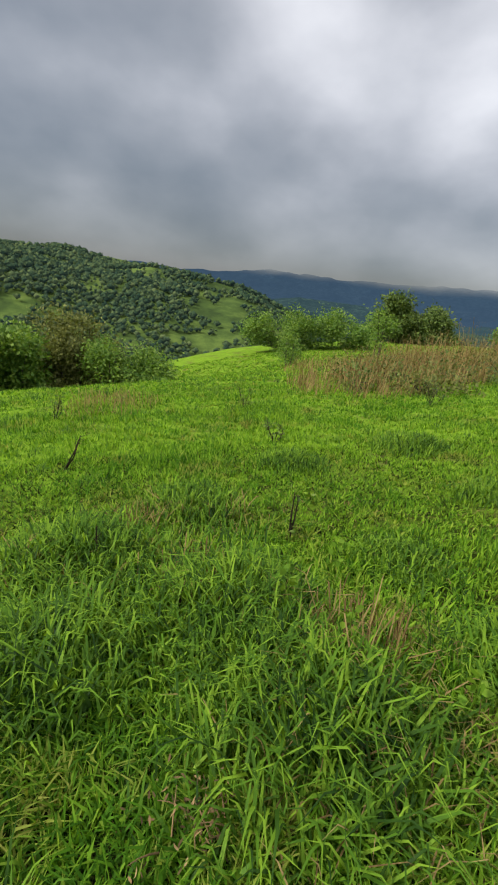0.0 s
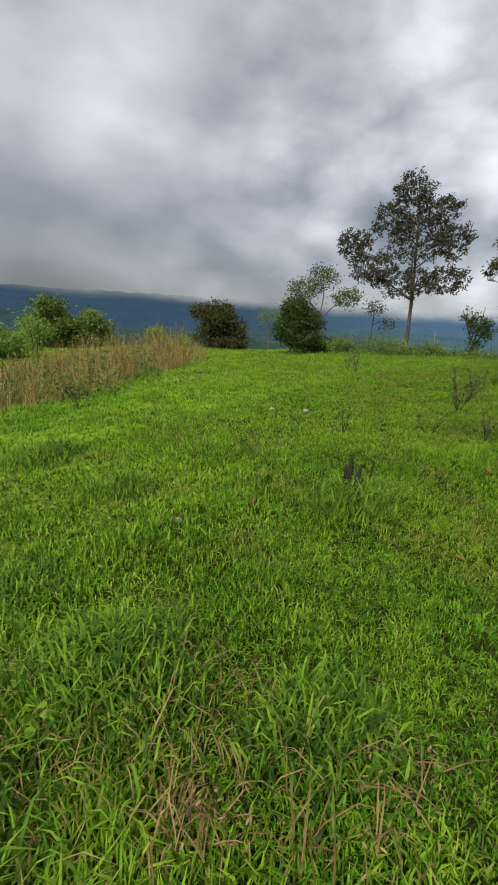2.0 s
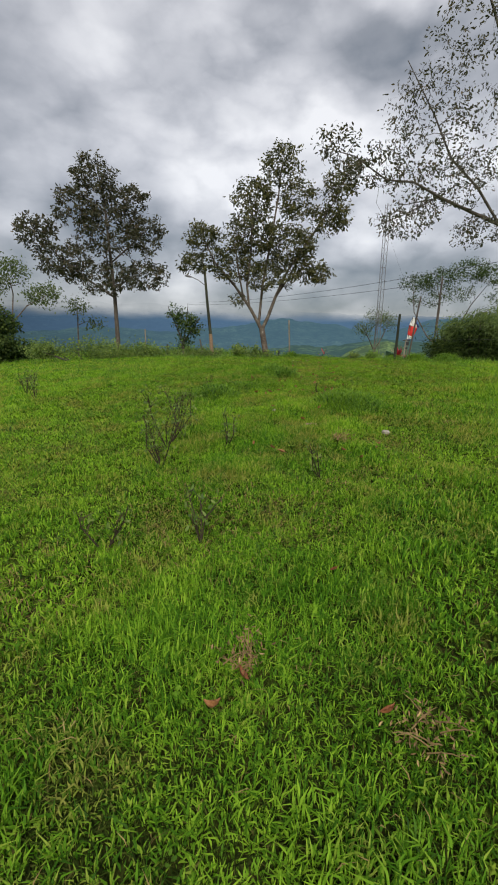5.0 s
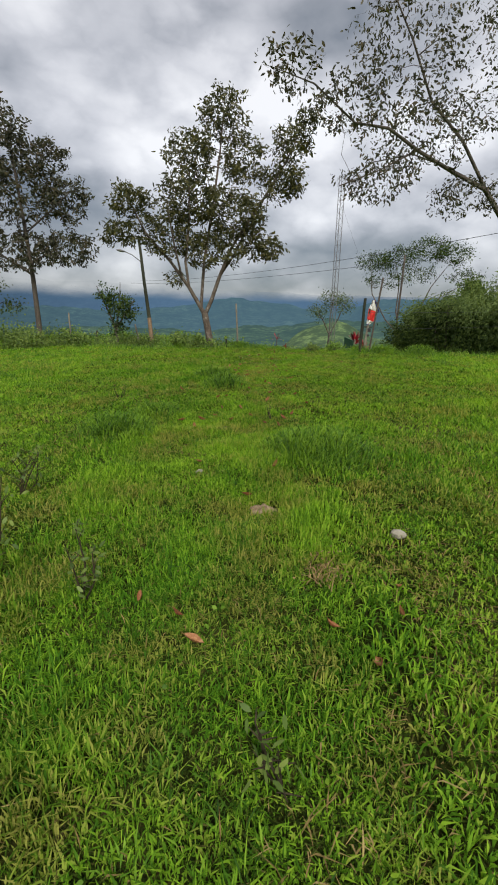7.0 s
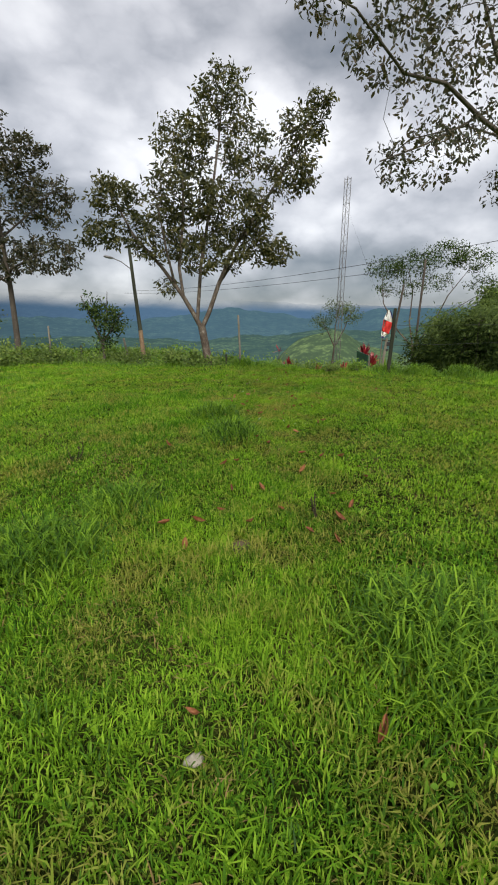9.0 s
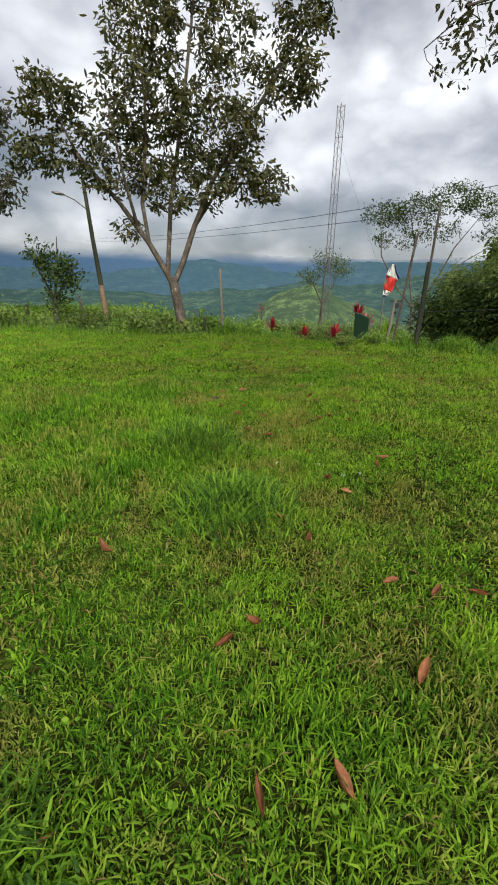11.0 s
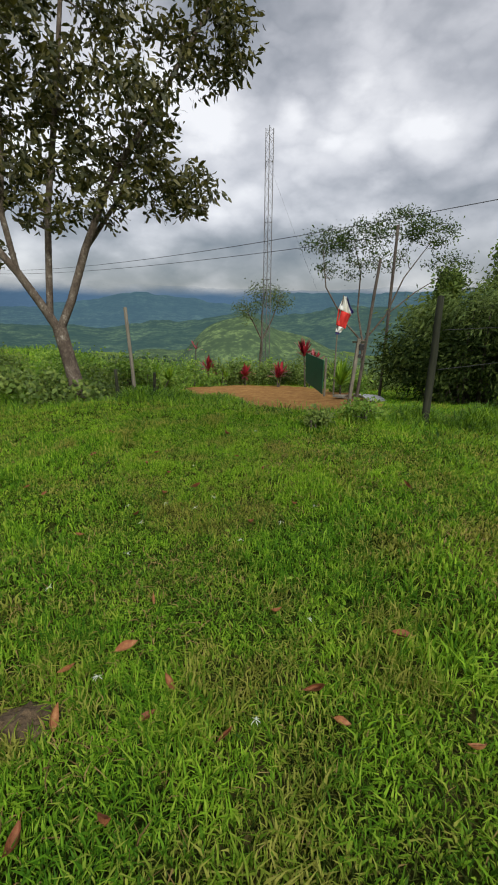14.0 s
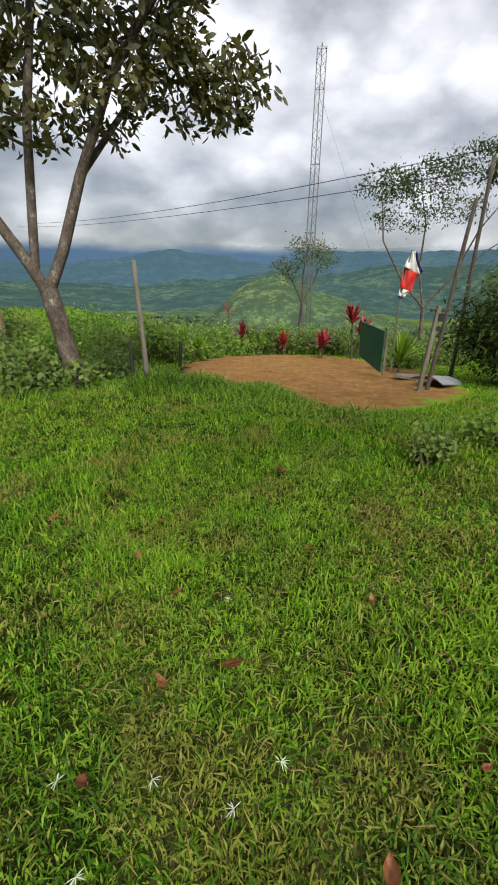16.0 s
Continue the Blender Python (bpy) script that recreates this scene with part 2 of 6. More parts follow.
M["leafV"] = material("vine_leaf", [(0.15, (0.016, 0.022, 0.009)), (0.5, (0.045, 0.050, 0.018)), (0.85, (0.105, 0.10, 0.036))], 0.8, 12, 0.6, 0.1, 0.3, 0.6, spec=0.06, lift=0.3)
M["leafH"] = material("bamboo_leaf", [(0.15, (0.035, 0.060, 0.018)), (0.5, (0.085, 0.125, 0.035)), (0.85, (0.17, 0.22, 0.07))], 0.6, 12, 0.6, 0.1, 0.4, 0.6, spec=0.08, lift=0.4)
M["redleaf"] = material("red_cordyline_leaf", [(0.15, (0.07, 0.006, 0.012)), (0.5, (0.20, 0.012, 0.025)), (0.85, (0.38, 0.03, 0.045))], 3, 20, 0.4, 0.1, 0.3, 0.6, spec=0.5)
M["bark"] = material("lichened_bark", [(0.30, (0.030, 0.021, 0.015)), (0.46, (0.066, 0.049, 0.037)), (0.57, (0.115, 0.092, 0.072)), (0.68, (0.26, 0.24, 0.205))], 9, 40, 0.9, 0.6, stretch=(1, 1, 0.6), bump_dist=0.02)
M["barkdark"] = material("dark_bark", [(0.25, (0.03, 0.024, 0.02)), (0.55, (0.075, 0.06, 0.048)), (0.8, (0.15, 0.125, 0.10))], 5, 45, 0.9, 0.6, bump_dist=0.02)
M["wood"] = material("weathered_post", [(0.25, (0.045, 0.04, 0.032)), (0.5, (0.125, 0.11, 0.085)), (0.8, (0.25, 0.225, 0.18))], 4, 60, 0.9, 0.5, stretch=(1, 1, 0.12))
M["darkwood"] = material("dark_mossy_post", [(0.25, (0.012, 0.013, 0.01)), (0.5, (0.03, 0.032, 0.022)), (0.8, (0.075, 0.075, 0.05))], 4, 60, 0.95, 0.5, stretch=(1, 1, 0.12), spec=0.08)
M["rust"] = material("rusty_steel", [(0.25, (0.08, 0.05, 0.035)), (0.5, (0.20, 0.13, 0.08)), (0.8, (0.32, 0.22, 0.13))], 6, 50, 0.8, 0.3, metallic=0.2)
M["steel"] = material("galvanised_steel", [(0.25, (0.09, 0.085, 0.085)), (0.5, (0.16, 0.15, 0.15)), (0.8, (0.26, 0.245, 0.235))], 3, 50, 0.5, 0.15, metallic=0.6)
M["dirt"] = material("grey_brown_dirt", [(0.25, (0.018, 0.012, 0.007)), (0.5, (0.055, 0.037, 0.020)), (0.75, (0.16, 0.11, 0.06))], 6, 60, 0.95, 0.8, bump_dist=0.02)
M["sand"] = material("pale_dry_earth", [(0.3, (0.07, 0.045, 0.025)), (0.5, (0.21, 0.145, 0.085)), (0.7, (0.40, 0.31, 0.20))], 22, 90, 0.95, 0.8, bump_dist=0.02)
M["stone"] = material("pale_stone", [(0.25, (0.13, 0.115, 0.085)), (0.5, (0.24, 0.215, 0.165)), (0.8, (0.38, 0.345, 0.27))], 8, 60, 0.95, 0.6, spec=0.05)
M["fallen"] = material("fallen_leaf", [(0.2, (0.060, 0.020, 0.009)), (0.42, (0.17, 0.058, 0.022)), (0.62, (0.27, 0.115, 0.045)), (0.84, (0.40, 0.25, 0.125))], 6, 60, 0.6, 0.3, 0.15, obj=True)
M["petal"] = material("white_sedge_ray", [(0.3, (0.40, 0.43, 0.34)), (0.7, (0.58, 0.60, 0.52))], 5, 80, 0.8, 0.1, 0.3)
M["green"] = material("green_painted_board", [(0.25, (0.006, 0.045, 0.022)), (0.55, (0.010, 0.07, 0.034)), (0.85, (0.018, 0.095, 0.05))], 2, 30, 0.45, 0.1)
M["redcloth"] = material("red_cloth", [(0.3, (0.55, 0.035, 0.03)), (0.7, (0.72, 0.06, 0.045))], 5, 80, 0.8, 0.2, 0.3)
M["whitecloth"] = material("white_cloth", [(0.3, (0.68, 0.68, 0.70)), (0.7, (0.82, 0.82, 0.84))], 5, 80, 0.8, 0.2, 0.3)
M["bluecloth"] = material("blue_cloth", [(0.3, (0.06, 0.05, 0.22)), (0.7, (0.10, 0.08, 0.32))], 5, 80, 0.8, 0.2, 0.3)
M["black"] = material("black_plastic", [(0.3, (0.012, 0.012, 0.013)), (0.7, (0.03, 0.03, 0.03))], 5, 80, 0.5, 0.1)
# the faint blue emission stands for haze over the woods
M["forest"] = material("hazy_forest_leaf", haze=(0.006, 0.011, 0.013), stops=[(0.2, (0.018, 0.038, 0.020)), (0.45, (0.036, 0.062, 0.028)), (0.65, (0.070, 0.100, 0.038)), (0.85, (0.12, 0.15, 0.05))], scale=0.03, fine=0.5, rough=0.9, bump=0.2, translucent=0.2, island=0.55, spec=0.03, lift=0.6)
M["sheet"] = material("grey_roof_sheet", [(0.3, (0.22, 0.23, 0.24)), (0.7, (0.38, 0.39, 0.40))], 3, 40, 0.5, 0.2, metallic=0.4)


# ---- mesh helpers ----
def np_mesh(name, verts, faces):
    """A mesh from an array of places and an array of faces (all with the same number of corners)."""
    verts, faces = np.asarray(verts, np.float32), np.asarray(faces, np.int32)
    me = bpy.data.meshes.new(name)
    k = faces.shape[1]
    me.vertices.add(len(verts))
    me.vertices.foreach_set("co", verts.ravel())
    me.loops.add(faces.size)
    me.loops.foreach_set("vertex_index", faces.ravel())
    me.polygons.add(len(faces))
    me.polygons.foreach_set("loop_start", np.arange(0, faces.size, k, dtype=np.int32))
    me.polygons.foreach_set("loop_total", np.full(len(faces), k, np.int32))
    me.update(calc_edges=True)
    return me


def mesh_object(name, me, mat, parent=None, label="", smooth=True):
    me.materials.append(mat)
    if smooth:
        me.polygons.foreach_set("use_smooth", np.ones(len(me.polygons), bool))
    ob = new(name, me)
    if parent:
        ob.parent = parent
    if label:
        tagged(ob, label)
    return ob


def part(name, bm, mat, parent=None, label="", smooth=False):
    me = bpy.data.meshes.new(name)
    bmesh.ops.recalc_face_normals(bm, faces=bm.faces)
    bm.to_mesh(me)
    bm.free()
    return mesh_object(name, me, mat, parent, label, smooth)


def base(name, place, label, category, group="", rz=0.0):
    ob = new(name)
    ob.matrix_world = pose(*place, 0, 0, rz)
    ob.empty_display_size = 0.2
    return tagged(ob, label, category, group)


def tubes(paths, sides=7):
    """Round tapered limbs: each path is a list of (point, radius)."""
    V, F = [], []
    for path in paths:
        pts = [Vector(p) for p, _ in path]
        first = len(V)
        ref = Vector((0.31, 0.95, 0.11))
        for i, (p, r) in enumerate(path):
            d = (pts[min(i + 1, len(pts) - 1)] - pts[max(i - 1, 0)]).normalized()
            if abs(d.dot(ref)) > 0.95:
                ref = Vector((0.95, 0.1, 0.3))
            a = d.cross(ref).normalized()
            b = d.cross(a)
            for k in range(sides):
                g = 2 * math.pi * k / sides
                V.append(tuple(pts[i] + (a * math.cos(g) + b * math.sin(g)) * r))
        for i in range(len(path) - 1):
            for k in range(sides):
                q = first + i * sides
                F.append((q + k, q + (k + 1) % sides, q + sides + (k + 1) % sides, q + sides + k))
    return np.array(V), np.array(F)


def box_bm(bm, size, m=Matrix.Identity(4), bevel=0.0):
    made = bmesh.ops.create_cube(bm, size=1.0, matrix=m @ Matrix.Diagonal((*size, 1)))
    if bevel:
        edges = {e for v in made["verts"] for e in v.link_edges}
        bmesh.ops.bevel(bm, geom=list(edges), offset=bevel, segments=2, affect="EDGES", profile=0.5)
    return bm


def blades(rng, xy, z0, height, width, lean, mid=0.5, droop=0.35):
    """Grass blades as bent tapered strips (four quads' worth in three faces): arrays over blades."""
    k = len(xy)
    yaw = rng.uniform(0, 2 * np.pi, k)
    face = yaw + rng.uniform(-0.9, 0.9, k)
    out = np.stack([np.cos(yaw), np.sin(yaw)], -1)
    side = np.stack([-np.sin(face), np.cos(face)], -1)
    root = np.concatenate([xy, z0[:, None]], 1)

    def at(s, bend, w):
        c = root.copy()
        c[:, :2] += out * (lean * height * bend)[:, None]
        c[:, 2] += height * s
        l, r = c.copy(), c.copy()
        l[:, :2] -= side * (w * width / 2)[:, None]
        r[:, :2] += side * (w * width / 2)[:, None]
        return l, r
    one = np.ones(k)
    a, b = at(0.0, 0 * one, 0.7 * one)
    c, d = at(mid, 0.25 * one, one)
    e, f = at(1 - droop * 0.45 * lean, 0.7 * one, 0.66 * one)
    tip = root.copy()
    tip[:, :2] += out * (lean * height * 1.25)[:, None]
    tip[:, 2] += height * (1 - droop * lean * 0.9)
    V = np.stack([a, b, c, d, e, f, tip], 1).reshape(-1, 3)
    i = np.arange(k)[:, None] * 7
    F = np.concatenate([i + t for t in ([0, 1, 3], [0, 3, 2], [2, 3, 5], [2, 5, 4], [4, 5, 6])], 0)
    return V, F


def short_blades(rng, xy, z0, height, width, lean, yaw=None):
    """Lawn blades: two triangles each, bent over at the middle."""
    k = len(xy)
    yaw = rng.uniform(0, 2 * np.pi, k) if yaw is None else yaw
    face = yaw + rng.uniform(-0.7, 0.7, k)
    out = np.stack([np.cos(yaw), np.sin(yaw), 0 * yaw], -1) * (lean * height)[:, None]
    side = np.stack([-np.sin(face), np.cos(face), 0 * yaw], -1) * (width / 2)[:, None]
    rise = np.stack([0 * height, 0 * height, height], -1)
    root = np.concatenate([xy, z0[:, None]], 1)
    at = rng.uniform(0.35, 0.55, k)[:, None]
    mid = root + out * at * 0.65 + rise * (at + 0.14)
    tip = root + out + rise * (1.0 - 0.26 * np.minimum(lean, 2.6))[:, None]
    V = np.stack([root, mid - side, mid + side, tip], 1).reshape(-1, 3)
    i = np.arange(k)[:, None] * 4
    F = np.concatenate([i + t for t in ([0, 2, 1], [1, 2, 3])], 0)
    return V, F


def far_leaves(rng, places, dirs, length, width, droop=0.0):
    """Pointed leaves folded on the midrib: two triangles each."""
    k = len(places)
    d = dirs / (np.linalg.norm(dirs, axis=1, keepdims=True) + 1e-9)
    d[:, 2] -= droop
    d /= np.linalg.norm(d, axis=1, keepdims=True) + 1e-9
    s = np.cross(d, rng.normal(size=(k, 3)))
    s /= np.linalg.norm(s, axis=1, keepdims=True) + 1e-9
    up = np.cross(s, d)
    L, W = np.broadcast_to(length, (k,))[:, None], np.broadcast_to(width, (k,))[:, None]
    mid = places + d * L * 0.45 + up * W * 0.15
    V = np.stack([places, mid - s * W * 0.72, mid + s * W * 0.72, places + d * L - up * L * 0.1], 1).reshape(-1, 3)
    i = np.arange(k)[:, None] * 4
    return V, np.concatenate([i + t for t in ([0, 1, 3], [0, 3, 2])], 0)


def leaves(rng, places, dirs, length, width, droop=0.0, fold=0.25):
    """Folded oval leaves with a pointed tip: four triangles each, at places, pointing along dirs."""
    k = len(places)
    d = dirs / (np.linalg.norm(dirs, axis=1, keepdims=True) + 1e-9)
    d[:, 2] -= droop
    d /= np.linalg.norm(d, axis=1, keepdims=True) + 1e-9
    any_ = rng.normal(size=(k, 3))
    s = np.cross(d, any_)
    s /= np.linalg.norm(s, axis=1, keepdims=True) + 1e-9
    up = np.cross(s, d)
    L, W = np.broadcast_to(length, (k,))[:, None], np.broadcast_to(width, (k,))[:, None]
    p0 = places
    l1 = places + d * L * 0.30 + s * W * 0.46 + up * W * fold * 0.5
    r1 = places + d * L * 0.30 - s * W * 0.46 - up * W * fold * 0.2
    l2 = places + d * L * 0.70 + s * W * 0.42 + up * W * fold * 0.3
    r2 = places + d * L * 0.70 - s * W * 0.42 - up * W * fold * 0.4
    p3 = places + d * L - up * L * 0.14
    V = np.stack([p0, l1, r1, l2, r2, p3], 1).reshape(-1, 3)
    i = np.arange(k)[:, None] * 6
    F = np.concatenate([i + t for t in ([0, 2, 1], [1, 2, 4], [1, 4, 3], [3, 4, 5])], 0)
    return V, F


# ---- the ground ----
HILL = (0.006, 0.413, 0.764, -0.312, -0.193, -0.229, -0.036, 0.095, 0.127, -0.085, 0.011)


def smooth(a, b, v):
    t = np.clip((v - a) / (b - a), 0, 1)
    return t * t * (3 - 2 * t)


def hilltop(x, y):
    """The rounded pasture ridge, in metres."""
    u, v = x / 10, (y + 10) / 10
    return sum(c * q for c, q in zip(HILL, (1, u, v, u * u, u * v, v * v, v**3, u * v * v, u * u * v, u**3, v**4)))


def lattice(i, j, seed):
    """A fixed random value, -1 to 1, for each whole-number place."""
    h = (i.astype(np.int64) * 374761393 + j.astype(np.int64) * 668265263 + int(seed * 1000) * 974711) & 0xFFFFFFFF
    h = ((h ^ (h >> 13)) * 1274126177) & 0xFFFFFFFF
    return ((h ^ (h >> 16)) & 0xFFFF) / 32767.5 - 1


def waves(x, y, size, seed=0.0, octaves=3):
    """Smooth fractal relief, about -1 to 1, with forms of about three times the given size."""
    x, y = np.asarray(x, float), np.asarray(y, float)
    out, amp, cell = 0.0, 1.0, size * 2.2
    for o in range(octaves):
        a, c = x / cell, y / cell
        i, j = np.floor(a), np.floor(c)
        u, v = a - i, c - j
        u, v = u * u * (3 - 2 * u), v * v * (3 - 2 * v)
        s = seed + o * 7.1
        low = lattice(i, j, s) * (1 - u) + lattice(i + 1, j, s) * u
        high = lattice(i, j + 1, s) * (1 - u) + lattice(i + 1, j + 1, s) * u
        out = out + amp * (low * (1 - v) + high * v)
        amp, cell = amp * 0.5, cell * 0.47
    return out * 0.95


def soft_clamp(v, lo, hi, s=2.0):
    return lo + s * np.logaddexp(0, (v - lo) / s) - s * np.logaddexp(0, (v - hi) / s)


# taller tussocks: (x, y, radius, height)
TUFTS = ((-2.6, -15.3, 0.5, 0.20), (-2.0, -16.8, 0.45, 0.15), (0.75, -14.05, 0.42, 0.22), (1.1, -16.25, 0.45, 0.24), (0.05, -16.4, 0.4, 0.15), (1.55, -6.85, 0.6, 0.26), (-0.85, -6.3, 0.5, 0.24),
         (-0.05, -3.55, 0.45, 0.22), (-0.46, -2.45, 0.42, 0.24), (1.3, -17.2, 0.6, 0.32), (0.6, -17.5, 0.6, 0.28), (0.2, -18.4, 0.6, 0.26), (-0.8, -17.8, 0.5, 0.18), (1.0, -18.3, 0.5, 0.32), (1.9, -15.8, 0.35, 0.2),
         (2.6, -13.6, 0.3, 0.28), (-1.0, -15.2, 0.35, 0.18), (-0.6, -5.5, 0.4, 0.2), (2.9, 3.6, 0.4, 0.26), (3.6, 3.2, 0.5, 0.3), (4.6, 3.0, 0.5, 0.3), (-1.3, 5.9, 0.5, 0.26), (-0.7, 6.2, 0.5, 0.24), (0.2, 6.0, 0.6, 0.2), (-3.6, 6.2, 0.5, 0.3))

CX, CY = 0.0, -6.0
WEST_AZ, WEST_DROP = (34, 44, 56, 66, 80, 95, 107, 120, 134, 170), (0, 0.4, 1.1, 1.3, 1.1, 0.8, 0.35, 0.45, 0.05, 0)


def hummocks(x, y):
    """Low mounds under the tussocks."""
    return sum(0.34 * h * np.exp(-((x - a) ** 2 + (y - b) ** 2) / (0.55 * r * r)) for a, b, r, h in TUFTS)



def bank(x):
    """Where the lawn's edge lies, by x."""
    return 5.6 - 0.75 * np.clip(x + 0.4, 0, 3.6) + 0.55 * np.clip(-x - 4.0, 0, 30)


def ground_z(x, y):
    x, y = np.asarray(x, float), np.asarray(y, float)
    near = hilltop(soft_clamp(x, -24, 7), soft_clamp(y, -27, 9))
    # the lawn ends in a bank; below it lies the clay yard, sloping away to the north
    yard = -0.30 - 0.11 * (np.minimum(y, 26) - 9.5)
    crest = bank(x)
    w = smooth(crest - 0.35, crest + 2.6, y) * smooth(-11, -3, x)
    near = near * (1 - w) + np.minimum(yard, near) * w
    near = near + 0.035 * waves(x, y, 0.9, 1.0) + 0.032 * waves(x, y, 0.30, 4.0) + hummocks(x, y)
    # the hill falls away all round into the valley, first and lowest on its western shoulder
    r = np.hypot(x - CX, y - CY)
    az = np.degrees(np.arctan2(-(x - CX), y - CY))
    near = near - np.interp(az, WEST_AZ, WEST_DROP) * smooth(9, 30, r)
    edge = 34 - 4 * np.cos(np.arctan2(x - CX, y - CY))
    fall = np.maximum(r - edge, 0)
    down = -0.42 * (fall - 9 * (1 - np.exp(-fall / 9)))
    down = -62 * (1 - np.exp(down / 62))
    return near + down + far_relief(x, y, r) * smooth(70, 240, r)


def knoll_height(x, y):
    return 47 * np.exp(-(np.abs((x - 10) / 58) ** 3.4) - np.abs((y - 660) / 150) ** 3.4) + 40 * np.exp(-(((x - 95) / 70) ** 2) - ((y - 680) / 150) ** 2)


def far_relief(x, y, r):
    az = np.degrees(np.arctan2(-(x - CX), y - CY))
    # wooded hill to the west, its shoulder falling towards the north-west
    top = 56 + 24 * smooth(80, 104, az) - 10 * smooth(112, 150, az)
    west = smooth(58, 96, az) * (1 - smooth(150, 200, az)) * smooth(140, 430, r) * (1 - 0.6 * smooth(480, 900, r)) * top
    west = west * (1 + 0.08 * waves(x, y, 60, 2.0))
    roll = 5 * waves(x, y, 45, 3.0) + 9 * waves(x, y, 120, 5.0)
    return west + roll


def build_ground():
    na = 420
    rings = [0.0]
    r, dr = 0.12, 0.12
    while r < 900:
        rings.append(r)
        dr = max(0.15, r * 0.014) if r < 60 else r * 0.035
        r += dr
    rings = np.array(rings)
    az = np.linspace(0, 2 * np.pi, na, endpoint=False)
    R, A = np.meshgrid(rings, az, indexing="ij")
    X, Y = CX - R * np.sin(A), CY + R * np.cos(A)
    Z = ground_z(X, Y)
    V = np.stack([X, Y, Z], -1).reshape(-1, 3)
    i = np.arange(len(rings) - 1)[:, None] * na
    j = np.arange(na)[None, :]
    jn = (j + 1) % na
    F = np.stack([i + j, i + jn, i + na + jn, i + na + j], -1).reshape(-1, 4)
    return np_mesh("ground", V, F)


def ground_material():
    """Short turf near by, clay in the yard, pasture and woodland on the slopes: laid out by place."""
    m = bpy.data.materials.new("hill_ground")
    m.use_nodes = True
    n = graph(m.node_tree)
    pos = n("ShaderNodeNewGeometry").outputs["Position"]
    nz = lambda s, d=4.0: n("ShaderNodeTexNoise", Vector=pos, Scale=s, Detail=d, Roughness=0.6).outputs["Fac"]
    fine, mid, broad = nz(28), nz(2.2), nz(0.35)
    f = math_node(n, "MULTIPLY_ADD", fine, 0.5, math_node(n, "MULTIPLY", mid, 0.5))
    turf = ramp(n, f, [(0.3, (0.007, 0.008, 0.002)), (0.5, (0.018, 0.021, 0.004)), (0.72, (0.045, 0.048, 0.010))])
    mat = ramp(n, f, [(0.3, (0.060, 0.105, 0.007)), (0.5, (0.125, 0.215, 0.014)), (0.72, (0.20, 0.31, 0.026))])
    # dark soil along the track includes painted shade between blades; closed mossy turf beyond
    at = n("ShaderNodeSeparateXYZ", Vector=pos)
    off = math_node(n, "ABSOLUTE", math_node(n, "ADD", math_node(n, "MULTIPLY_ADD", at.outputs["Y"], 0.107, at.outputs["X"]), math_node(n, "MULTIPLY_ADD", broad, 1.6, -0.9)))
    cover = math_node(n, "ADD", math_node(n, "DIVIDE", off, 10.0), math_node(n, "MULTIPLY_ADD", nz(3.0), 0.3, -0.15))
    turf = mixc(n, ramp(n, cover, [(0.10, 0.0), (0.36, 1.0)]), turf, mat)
    straw = ramp(n, f, [(0.3, (0.03, 0.024, 0.010)), (0.7, (0.12, 0.095, 0.035))])
    turf = mixc(n, ramp(n, nz(1.1), [(0.54, 0.0), (0.72, 1.0)]), turf, straw)
    clay = ramp(n, math_node(n, "MULTIPLY_ADD", mid, 0.5, math_node(n, "MULTIPLY", nz(9), 0.5)),
                [(0.3, (0.11, 0.054, 0.018)), (0.5, (0.20, 0.105, 0.036)), (0.7, (0.31, 0.18, 0.070))])
    # the yard's outline: an oval with a ragged edge
    sep = n("ShaderNodeSeparateXYZ", Vector=pos)
    ex = math_node(n, "DIVIDE", math_node(n, "SUBTRACT", sep.outputs["X"], YARD[0]), YARD[2])
    ey = math_node(n, "DIVIDE", math_node(n, "SUBTRACT", sep.outputs["Y"], YARD[1]), YARD[3])
    rr = math_node(n, "SQRT", math_node(n, "ADD", math_node(n, "MULTIPLY", ex, ex), math_node(n, "MULTIPLY", ey, ey)))
    rr = math_node(n, "ADD", rr, math_node(n, "MULTIPLY_ADD", nz(0.9), 0.5, -0.25))
    near = mixc(n, ramp(n, rr, [(0.94, 1.0), (1.03, 0.0)]), turf, clay)
    slope = ramp(n, math_node(n, "MULTIPLY_ADD", nz(0.02), 0.6, math_node(n, "MULTIPLY", nz(0.11), 0.4)),
                 [(0.36, (0.030, 0.050, 0.015)), (0.46, (0.05, 0.08, 0.02)), (0.55, (0.085, 0.125, 0.028)), (0.68, (0.135, 0.175, 0.04))])
    d = n("ShaderNodeVectorMath", {"operation": "LENGTH"}, i0=pos).outputs["Value"]
    c = mixc(n, ramp(n, math_node(n, "DIVIDE", d, 100.0), [(0.4, 0.0), (0.8, 1.0)]), near, slope)
    nb = n("ShaderNodeBump", Strength=0.7, Distance=0.03, Height=fine).outputs[0]
    s = n("ShaderNodeBsdfPrincipled", Base_Color=c, Roughness=0.95, Normal=nb)
    s.inputs["Specular IOR Level"].default_value = 0.03
    n("ShaderNodeOutputMaterial", Surface=s.outputs[0])
    return m


YARD = (1.7, 14.3, 3.9, 7.6)
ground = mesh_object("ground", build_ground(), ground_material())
tagged(ground, "green pasture hilltop falling away into a wooded valley", "ground", kind="structure")


